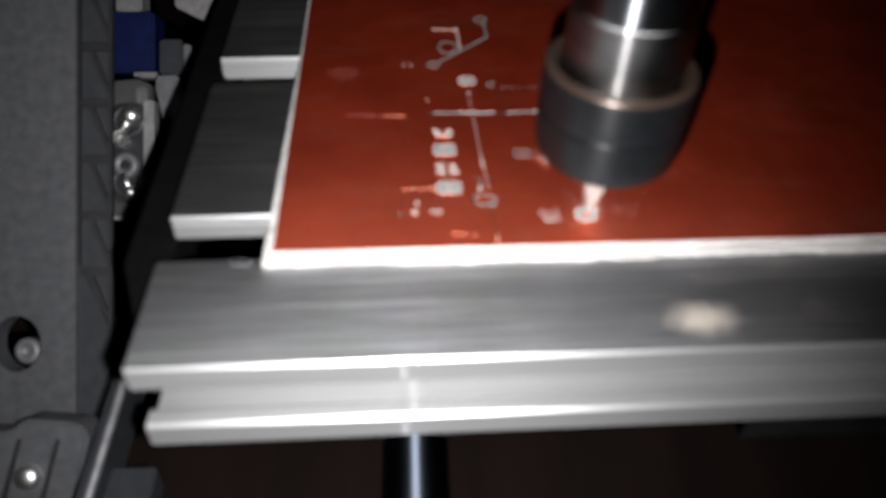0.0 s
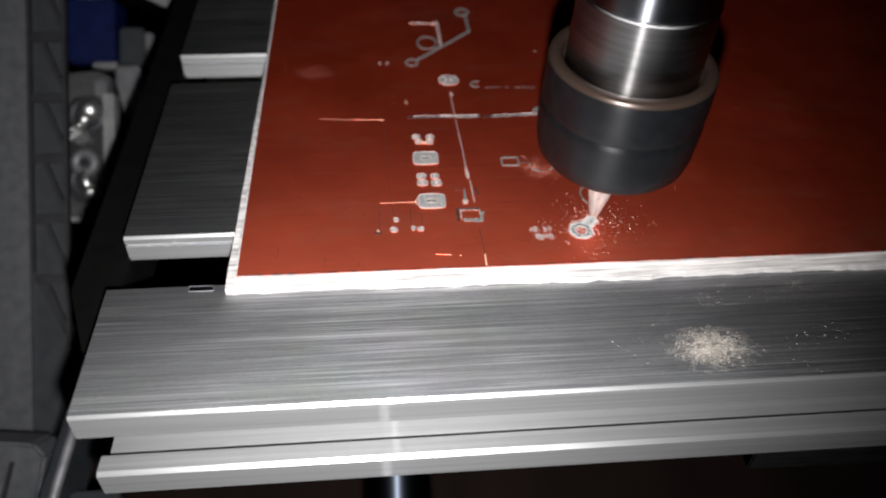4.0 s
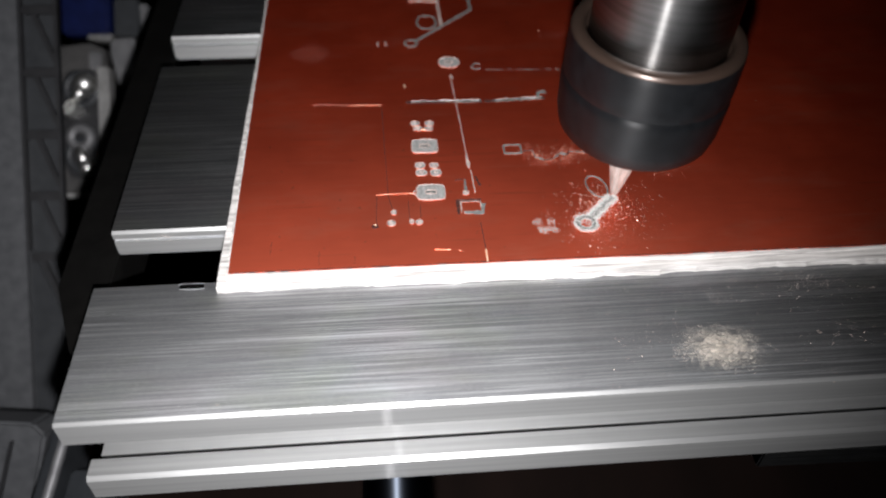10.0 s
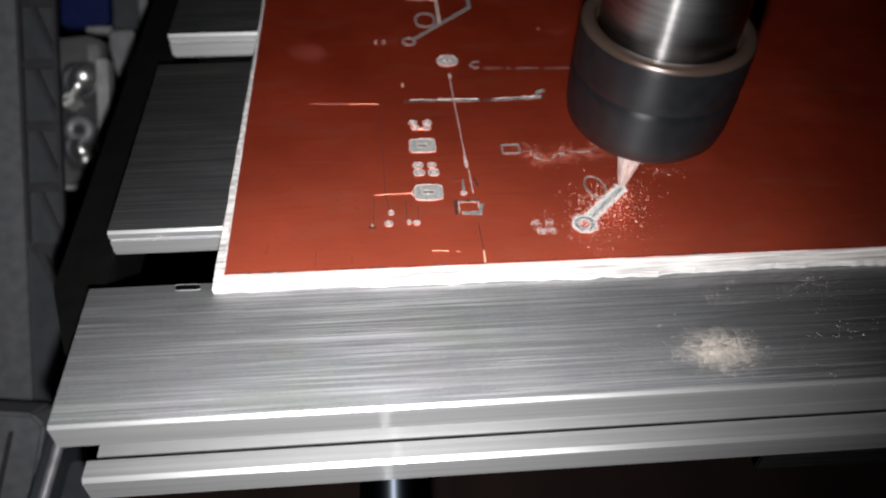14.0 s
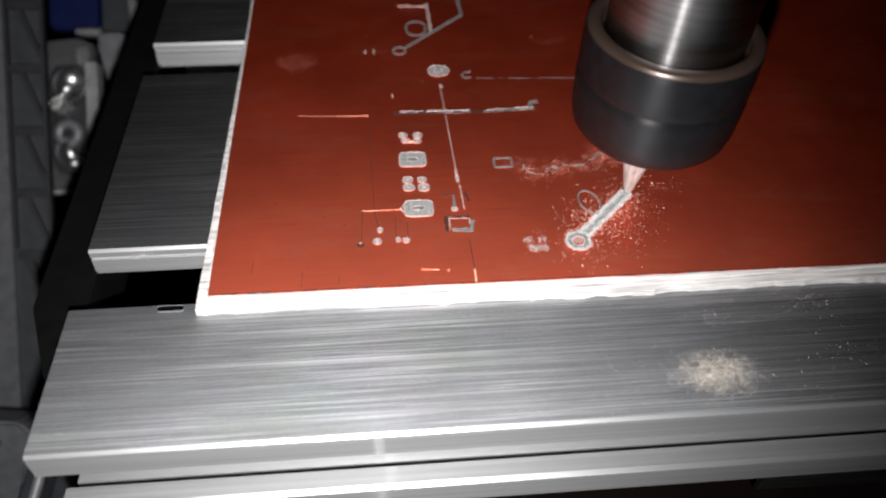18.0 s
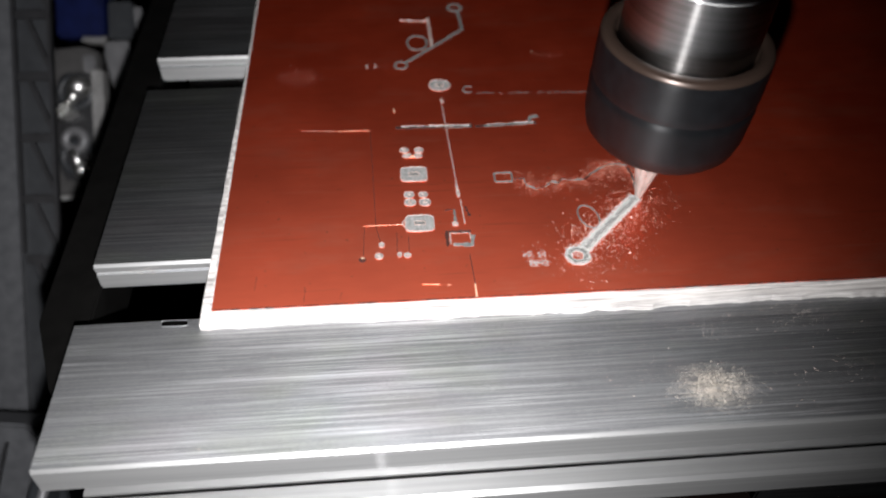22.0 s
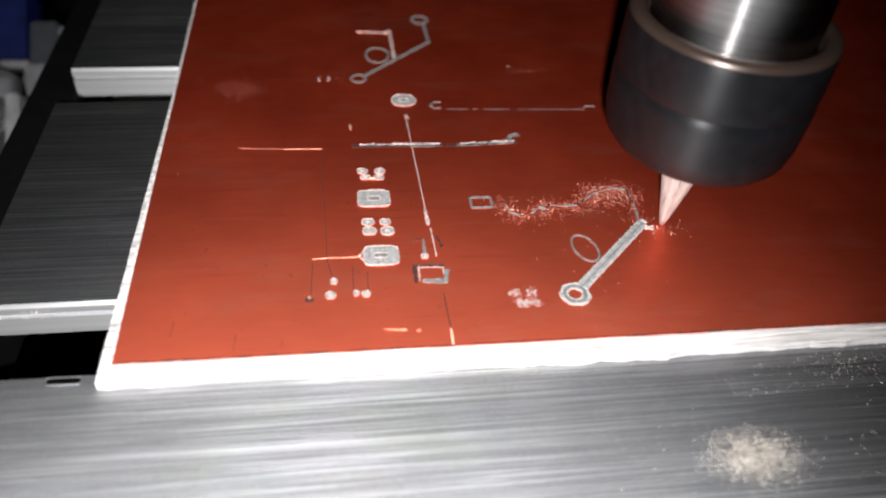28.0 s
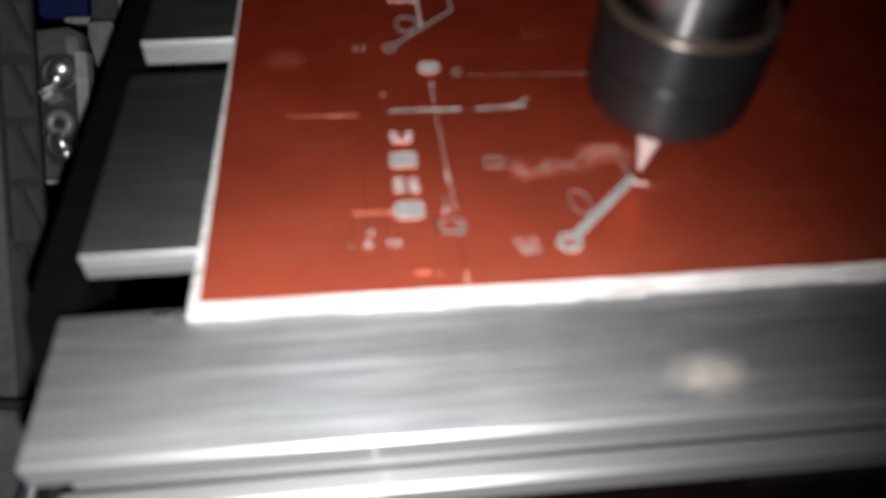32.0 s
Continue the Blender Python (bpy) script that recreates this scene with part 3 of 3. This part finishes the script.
for n, (p, q) in enumerate(zip(wander, wander[1:])):
    milled("milled_line", (p, q), 0.02, GROOVE if n % 3 else DARKCUT, rough=0.9, seed=n, ridge=0.008)
milled("pad_outline", [(0.255 + 0.115 * math.cos(a) - 0.03 * math.sin(a), 0.63 + 0.185 * math.sin(a)) for a in np.linspace(0.2, 6.48, 25)[:-1]], 0.021, closed=True)
rnd = random.Random(21)
spots = [(-0.44 + dx + rnd.gauss(0, 0.03), 0.02 + dy + rnd.gauss(0, 0.028)) for dx, dy in ((-0.09, 0.05), (0.07, 0.06), (-0.06, -0.07), (0.08, -0.06), (0.0, -0.08)) for _ in range(60)]
tagged(part("scuffed_spots", flakes(spots, 0.004, 0.011, 22), SILT, board), kind="stuff")
for p, q, w in (((-1.93, 2.75), (-1.925, 2.66), 0.022), ((0.06, 4.02), (0.08, 4.02), 0.02)):
    milled("scratch", (p, q), w, SCRATCH, ridge=0.002, rough=0.8)
for side in (-1, 1):
    milled("pad_outline", [(-2.22 + side * (0.02 + 0.045 * math.cos(a)), 3.725 + 0.055 * math.sin(a)) for a in np.linspace(-1.1, 1.1, 8)], 0.02, BURR, rough=0.9, ridge=0.003, seed=side + 140)
# faint smears of old dust
rnd = random.Random(8)
smear = [(-3.22 + 0.16 * math.cos(k) + rnd.gauss(0, 0.06), 3.5 + 0.12 * math.sin(k) + rnd.gauss(0, 0.05)) for k in [rnd.uniform(0, 6.28) for _ in range(320)]] + [(rnd.gauss(-3.2, 0.2), rnd.gauss(3.5, 0.15)) for _ in range(120)] + [(rnd.gauss(0.3, 0.16), rnd.gauss(3.9, 0.04)) for _ in range(60)] + [(rnd.gauss(-1.6, 0.15), rnd.gauss(4.85, 0.05)) for _ in range(90)]
smear += [(rnd.gauss(-2.02, 0.05), rnd.gauss(3.75, 0.05)) for _ in range(25)] + [(rnd.uniform(-3.7, 4), rnd.uniform(-0.4, 6)) for _ in range(90)]
tagged(part("old_dust", flakes(smear, 0.0015, 0.0045, 4), HAZE, board), kind="stuff")
# the pad that was milled first
milled("pad_outline", ring_loop(0.02, 0.03, 0.2, 0.2, 2.2), 0.085, SILT, True, rough=0.35, ridge=0.012, floor=0.006)
milled("pad_outline", ring_loop(0.02, 0.03, 0.19, 0.19, 2.2), 0.035, GROOVE, True, rough=0.3, ridge=0.012, floor=0.011)

# the track as it is cut, piece by piece: the sheet opens as the bit goes by
PIECES = []
A, B = Vector((0.10, 0.12, 0)), Vector((0.92, 0.975, 0))
for n in range(16):
    p, q = A.lerp(B, n / 16), A.lerp(B, (n + 1) / 16 + 0.0004)
    piece = milled("milled_track", ((p.x, p.y), (q.x, q.y)), 0.118, SILT, rough=0.14, ridge=0.008, floor=0.006, seed=60 + n, step=0.012)
    part("groove_floor", strip(((p.x, p.y), (q.x, q.y)), 0.080, False, 0.010, 0.0095, 0.3, seed=80 + n, step=0.012), FIBRE, piece)
    part("centre_score", strip(((p.x + 0.004, p.y - 0.004), (q.x + 0.004, q.y - 0.004)), 0.012, False, 0.0115, 0.0110, 0.3, seed=99 + n, step=0.012), GROOVE, piece)
    tip = q + (B - A).normalized() * 0.045
    part("track_tip", strip(((q.x, q.y), (tip.x, tip.y)), 0.062, False, 0.007, 0.004, 0.5, seed=110 + n, step=0.012), FUZZ, piece)
    PIECES.append((piece, 1.7 + 22.3 * (n + 0.3) / 16))
for n in range(4):
    x = 0.93 + 0.045 * n
    piece = milled("milled_track", ((x - 0.01, 0.90 - 0.005 * n), (x + 0.037, 0.895 - 0.005 * n)), 0.05, BURR, rough=0.6, ridge=0.008, seed=120 + n, step=0.012)
    PIECES.append((piece, 24.6 + 1.7 * n))

# ---- crumbs round the cut, which a breath of air clears at 24 s ----
CRUMBS = []


def ring_spot(rnd):
    a = rnd.uniform(0, 2 * math.pi)
    r = abs(rnd.gauss(0.128, 0.020))
    return Vector((0.02 + r * math.cos(a), 0.03 + r * math.sin(a), 0))


rnd = random.Random(5)
for n in range(17):
    c = A.lerp(B, max(0, n - 0.5) / 16)
    spread = 0.17 if n else 0.24
    some = [(c.x + rnd.gauss(0.02, spread), c.y + rnd.gauss(-0.02, spread)) for _ in range(75 if n else 280)]
    some += [(c.x + rnd.gauss(0.12, 0.26), c.y + rnd.gauss(-0.05, 0.24)) for _ in range(22)]
    some = [(x, y) for x, y in some if y > -0.45]
    big = len(some) // 6
    crumbs = part("copper_crumbs", flakes(some[big:], 0.0025, 0.0075, 200 + n, 0.001), CHIP)
    part("coarse_crumbs", flakes(some[:big], 0.006, 0.013, 240 + n, 0.001), CHIP, crumbs)
    fuzz = []
    for _ in range(420 if n else 900):
        q = A.lerp(B, (n - rnd.random()) / 16) if n else ring_spot(rnd)
        side = rnd.choice((-1, 1)) * (abs(rnd.gauss(0.056, 0.016)) if rnd.random() < 0.8 else 0.06 * rnd.random())
        if not n:
            side *= 0.2
            if rnd.random() < 0.22:
                q = Vector((rnd.gauss(0.02, 0.05), rnd.gauss(0.03, 0.05), 0))
        fuzz.append((q.x + side * 0.72, q.y - side * 0.69, 0.004 + 0.014 * rnd.random()))
    part("fibre_dust", flakes(fuzz, 0.002, 0.007, 300 + n, 0.004), FUZZ, crumbs, "fluffy white glass-fibre dust")
    tagged(crumbs, "bright copper crumbs thrown up beside the fresh cut", "swarf", "copper crumbs", "stuff")
    CRUMBS.append((crumbs, 0.0 if n < 2 else 1.2 + 22.3 * (n - 0.2) / 16, rnd.uniform(-25, 25)))
rnd = random.Random(6)
rest = []
for p, q in zip(wander, wander[1:]):
    for _ in range(85):
        k = rnd.random()
        rest.append((p[0] + k * (q[0] - p[0]) + rnd.gauss(0, 0.07), p[1] + k * (q[1] - p[1]) + rnd.gauss(-0.02, 0.07)))
rest += [(rnd.gauss(0.68, 0.17), rnd.gauss(1.40, 0.11)) for _ in range(620)] + [(rnd.gauss(0.4, 0.4), rnd.gauss(0.3, 0.35)) for _ in range(70)] + [(rnd.gauss(1.15, 0.12), rnd.gauss(0.88, 0.07)) for _ in range(70)]
rest = [(x, y) for x, y in rest if y > -0.45]
tagged(part("copper_swarf", flakes(rest, 0.0025, 0.009, 7, 0.001), SWARF, board, "copper swarf along the wavering cut"), kind="stuff")

# ---- dust on the bed ----
rnd = random.Random(9)
heap = []
while len(heap) < 6800:
    x, y = rnd.gauss(0, 0.42), rnd.gauss(0, 0.42)
    r = math.hypot(x, y)
    if r < 1.15:
        if noise.noise(Vector((x * 4 + 7, y * 4, 2))) < -0.12 - 0.5 * (1 - r) and rnd.random() < 0.75:
            continue
        lift = 0.035 * max(0, 1 - r) * rnd.random() * (0.6 + noise.noise(Vector((x * 3, y * 3, 0))))
        heap.append((1.11 + 0.46 * x + 0.04 * noise.noise(Vector((y * 5, 1, 0))), -1.60 + 0.29 * y, max(0, lift)))
pile = empty("dust_pile")
tagged(pile, "small pale heap of milling dust on the aluminium bed", "dust pile")
tagged(part("dust", flakes(heap, 0.002, 0.0065, 10, TOP, 0.18), DUST, pile), kind="stuff")
rnd = random.Random(12)
grit = [(rnd.gauss(1.9, 0.7), rnd.gauss(-0.82, 0.14)) for _ in range(190)] + [(1.3 + rnd.gauss(0, 0.12), rnd.gauss(-0.95, 0.05)) for _ in range(25)] + [(rnd.gauss(2.5, 0.25), rnd.gauss(-1.42, 0.1)) for _ in range(55)] + [(rnd.gauss(2.3, 0.22), rnd.gauss(-0.76, 0.07)) for _ in range(80)] + [(rnd.uniform(-0.5, 5), rnd.uniform(-2.14, -0.6)) for _ in range(160)] + [(rnd.gauss(1.1, 0.45), rnd.gauss(-1.6, 0.22)) for _ in range(130)]
grit += [(rnd.uniform(-5.1, 5), rnd.uniform(-2.1, -0.6)) for _ in range(50)]
grit += [(rnd.gauss(2.6, 0.55), rnd.uniform(-1.99, -1.82), -1.226 - TOP) for _ in range(45)]
loose = part("loose_grit", flakes(grit, 0.0025, 0.0075, 13, TOP), GRIT)
tagged(loose, "scattered copper grit on the aluminium bed", "swarf", kind="stuff")

# ---- spindle ----
spindle = empty("spindle")
tagged(spindle, "steel spindle with a blackened collet nut and engraving bit", "spindle")
part("shaft", lathe(((0, 1.9), (0.682, 1.9), (0.682, 1.92), (0.682, 2.92), (0.682, 2.938), (0.674, 2.942), (0, 2.942)), 128), STEEL, spindle, "bright turned steel shaft", True)
part("upper_shaft", lathe(((0, 2.945), (0.674, 2.945), (0.674, 2.97), (0.674, 8.97), (0.674, 9.0), (0, 9.0)), 128), POLISHED, spindle, "dark polished upper shaft", True)
part("collet_nut", lathe(((0.16, 1.03), (0.62, 1.02), (0.75, 1.05), (0.815, 1.13), (0.848, 1.28), (0.858, 1.50), (0.862, 1.58), (0.864, 1.63), (0.860, 1.665), (0.850, 1.695), (0.847, 1.71), (0.852, 1.725), (0.860, 1.75), (0.864, 1.82), (0.864, 2.10), (0.863, 2.14), (0.858, 2.18)), 128), BLACKENED, spindle, "blackened collet nut", True)
part("nut_rim", lathe(((0.858, 2.18), (0.848, 2.215), (0.828, 2.232), (0.765, 2.236), (0.730, 2.225), (0.714, 2.195), (0.706, 2.14), (0.66, 2.13)), 128), RIM, spindle, "worn brown steel rim of the nut", True)
part("bit", lathe(((0, 0.0), (0.022, 0.0), (0.05, 0.10), (0.165, 0.62), (0.17, 0.7), (0.17, 1.48), (0.17, 1.5), (0, 1.5)), 64), CARBIDE, spindle, "conical carbide engraving bit", True)

# ---- the side of the machine ----
TILT = eye_pose(-2.2, -7.69, 6.67, -3.1, -43.1, 1.2)


def sloped(name, depth):
    return empty(name, TILT @ Matrix.Translation((0, 0, -depth * CM)))


leg = sloped("gantry_upright", 14.5)
tagged(leg, "grey moulded upright of the machine with ribbed web", "machine frame")
hole = [(-7.65 + 0.44 * math.sin(a), -1.70 - 0.50 * math.cos(a)) for a in np.linspace(0.004, 2 * math.pi - 0.004, 40)]
part("face_plate", prism([(-10.5, 5.6), (-10.5, -3.4), (-7.6535, -3.4), *reversed(hole), (-7.65, -3.4), (-6.42, -3.4), (-6.59, -3.0), (-6.59, 5.6)], "z", -0.5, 0), GREY, leg, "plain grey plastic face")
part("web", boxed(-6.59, -6.035, -1.2, 5.6, -0.26, -0.16), SLATY, leg, "blue-grey panel behind the ribs")
part("edge_rib", boxed(-6.585, -6.545, -0.3, 5.6, -0.16, -0.04, bevel=0.01), BLACK, leg)
part("edge_rib", boxed(-6.03, -5.965, -1.55, 5.6, -0.18, -0.05, bevel=0.01), BLACK, leg)
for n in range(7):
    y = 5.73 - 1.015 * n
    part("cross_rib", boxed(-6.545, -6.03, y - 0.12, y + 0.03, -0.16, -0.07, bevel=0.015), BLACK, leg)
    part("diagonal_rib", prism(((-6.40, y - 0.12), (-6.31, y - 0.12), (-6.03, y - 0.80), (-6.03, y - 0.98)), "z", -0.16, -0.08), BLACK, leg)
part("foot_panel", prism(((-6.585, -0.34), (-6.50, -0.40), (-5.93, -1.66), (-5.97, -2.0), (-6.42, -3.27), (-6.585, -3.05)), "z", -0.6, -0.1, 0.02), SLATY, leg, "solid slate panel at the foot")
part("bolt", lathe(((0, -0.30), (0.09, -0.30), (0.11, -0.25), (0.13, -0.22), (0.21, -0.24), (0.24, -0.28), (0.24, -0.5), (0, -0.5)), 24, (-7.60, -1.86)), GALVANISED, leg, "socket bolt sunk in the plastic", True)

foot = sloped("corner_foot", 13.0)
tagged(foot, "grey corner foot of the machine frame with a bolt", "machine foot")
part("block", prism(((-9.0, -3.0), (-7.1, -3.0), (-6.86, -2.78), (-5.98, -2.84), (-5.79, -3.03), (-6.27, -5.4), (-9.0, -5.4)), "z", -0.9, -0.2, 0.05), GREY, foot, "grey cast block")
# Two grooves drawn as black strips, their inner shade put into the colour.
for x in (-6.93, -6.30):
    part("groove", prism(((x, -3.1), (x + 0.05, -3.1), (x - 0.30, -4.5), (x - 0.38, -4.5)), "z", -0.25, -0.15), BLACK, foot)
part("bolt", lathe(((0, -0.02), (0.14, -0.03), (0.2, -0.1), (0.22, -0.22)), 24, (-6.76, -3.72)), CHROME, foot, "domed bolt head", True)

bracket = sloped("motor_bracket", 17.0)
tagged(bracket, "zinc-plated bracket with two large pan-head screws", "bracket")
part("plate", prism(((-7.05, 3.52), (-6.42, 3.58), (-6.16, 3.46), (-6.14, 0.62), (-7.05, 0.62)), "z", -0.3, 0, 0.03), CAST, bracket, "sand-grey plate")
# No hollow is cut here: its shade is a flat black plate.
part("recess", prism(ring_loop(-6.62, 2.02, 0.72, 2.1, 5), "z", -0.02, 0.012), BLACK, bracket, "flat black plate round the latches, painted as shade")
part("flange", boxed(-6.22, -6.00, 1.12, 3.09, -0.1, 0.25, bevel=0.03), ZINC, bracket, "folded zinc flange")
part("flange_lip", boxed(-6.42, -6.2, 3.06, 3.40, -0.05, 0.10, bevel=0.03), GALVANISED, bracket)
part("ledge", boxed(-7.05, -6.25, 0.60, 0.68, -0.1, 0.35, bevel=0.02), ZINC, bracket)
part("ledge_tab", boxed(-6.35, -6.18, 0.72, 0.86, -0.1, 0.3, bevel=0.02), ZINC, bracket)
for y in (2.70, 1.42):
    part("washer", lathe(((0.24, 0.0), (0.24, 0.05), (0.33, 0.05), (0.36, 0.03), (0.36, 0.0)), 32, (-6.62, y)), SLATE, bracket, "dark washer", True)
dome = part("screw_head", lathe(((0, 0.36), (0.08, 0.35), (0.15, 0.31), (0.20, 0.22), (0.22, 0.03)), 32, (-6.50, 2.78)), CHROME, bracket, "domed chrome screw head", True)
part("shank", rod(bmesh.new(), (-6.52, 2.72, 0.16), (-6.70, 2.46, 0.16), 0.10, 20), CHROME, dome, "", True)
pin = part("latch_pin", rod(bmesh.new(), (-6.66, 1.56, 0.16), (-6.52, 1.22, 0.18), 0.085, 20), CHROME, bracket, "shiny round latch pin", True)
part("tip", lathe(((0, 0.32), (0.07, 0.31), (0.12, 0.27), (0.16, 0.18), (0.17, 0.03)), 28, (-6.50, 1.18)), CHROME, pin, "", True)
part("dark_screw", lathe(((0.1, 0.12), (0.14, 0.16), (0.2, 0.17), (0.26, 0.14), (0.28, 0.03)), 28, (-6.64, 1.76)), GALVANISED, bracket, "dull ring-shaped screw", True)
for dx, dy in ((0.0, 0.0), (-0.10, -0.06), (0.08, -0.10), (-0.03, -0.17)):
    part("nut", lathe(((0.03, 0.28), (0.06, 0.3), (0.085, 0.27), (0.095, 0.0)), 6, (-6.74 + dx, 2.38 + dy)), CHROME, bracket, "shiny hexagon nut")

stay = sloped("gusset_plate", 17.6)
tagged(stay, "dull grey gusset plate of the machine frame", "bracket")
part("plate", prism(((-6.26, 3.78), (-5.80, 3.80), (-5.64, 3.38), (-5.90, 2.55), (-6.05, 2.55), (-6.27, 3.5)), "z", -0.2, 0, 0.03), GALVANISED, stay)
part("hook", prism(((-5.77, 4.55), (-5.60, 4.53), (-5.45, 4.10), (-5.57, 3.72), (-5.66, 3.66), (-5.74, 4.16)), "z", -0.5, -0.3, 0.03), GALVANISED, stay, "bent galvanised hook")
part("hook_block", prism(((-6.36, 4.70), (-5.86, 4.70), (-5.80, 4.10), (-5.84, 3.92), (-6.37, 3.92)), "z", -0.9, -0.5, 0.04), SLATE, stay, "dark block behind the hook")
part("tab", boxed(-5.44, -5.25, 3.35, 3.42, -0.2, 0.0, bevel=0.02), SLATE, stay)
part("upper_plate", prism(((-6.0, 5.9), (-4.75, 5.9), (-4.78, 5.05), (-5.1, 4.98), (-5.98, 5.4)), "z", -0.6, -0.4, 0.03), ZINC, stay, "bright upper plate")

coupling = sloped("blue_block", 18.5)
tagged(coupling, "dark blue plastic block on the machine side", "limit switch")
part("body", boxed(-7.62, -6.62, 4.05, 5.45, -0.8, 0.0, bevel=0.06), BLUE, coupling)
part("cap", boxed(-7.55, -6.95, 5.45, 6.1, -0.7, -0.1, bevel=0.05), ZINC, coupling, "pale cap")
part("tab", boxed(-7.08, -6.52, 3.92, 4.05, -0.3, 0.02, bevel=0.03), ZINC, coupling, "thin metal tab")

rail = empty("guide_rod")
tagged(rail, "ground steel guide rod under the bed", "guide rod")
part("bar", rod(bmesh.new(), (-2.19, -4, -2.6), (-2.19, 22, -2.6), 0.4), RODSTEEL, rail, smooth=True)
side = empty("side_rail")
tagged(side, "slate-grey rail along the side of the machine", "rail")
part("beam", boxed(-7.34, -7.13, -4.5, 12, -5.6, -4.45, bevel=0.06), SLATE, side)
part("inner_flange", boxed(-7.13, -6.40, -4.5, -0.3, -5.6, -5.0, bevel=0.04), SLATE, side)
part("edge_strip", rod(bmesh.new(), (-7.12, -4.5, -4.46), (-7.12, 12, -4.46), 0.075, 12), GALVANISED, side, "thin metal strip", True)


def motions():
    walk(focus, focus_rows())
    ride = [(t, pose(0, bed_y(t), 0)) for t in TICKS]
    for thing in (bed, board, pile, loose):
        walk(thing, ride)
    walk(spindle, [(t, pose(cut(t, CUT_X) * CM, 0.13 * CM, cut(t, CUT_Z) * CM, 0, 2.0)) for t in TICKS])
    for piece, t in PIECES:
        low, flush = pose(0, 0, -0.025 * CM), pose(0, 0, 0)
        walk(piece, [(0, low), (t, low), (t + 0.3, flush), (32, flush)])
    for crumbs, t, way in CRUMBS:
        rows = []
        for s in sorted({*TICKS, 24.1, 24.2, 24.3}):
            sunk = -0.03 * CM if s < t else 0.0
            k = min(max((s - 24.03) / 0.25, 0), 1)
            blown = pose(0.14 * k, 0.02 * k + 0.0012 * way * k, 0.012 * math.sin(math.pi * k))
            rows.append((s, pose(0, bed_y(s), sunk) @ blown))
        walk(crumbs, rows)


motions()
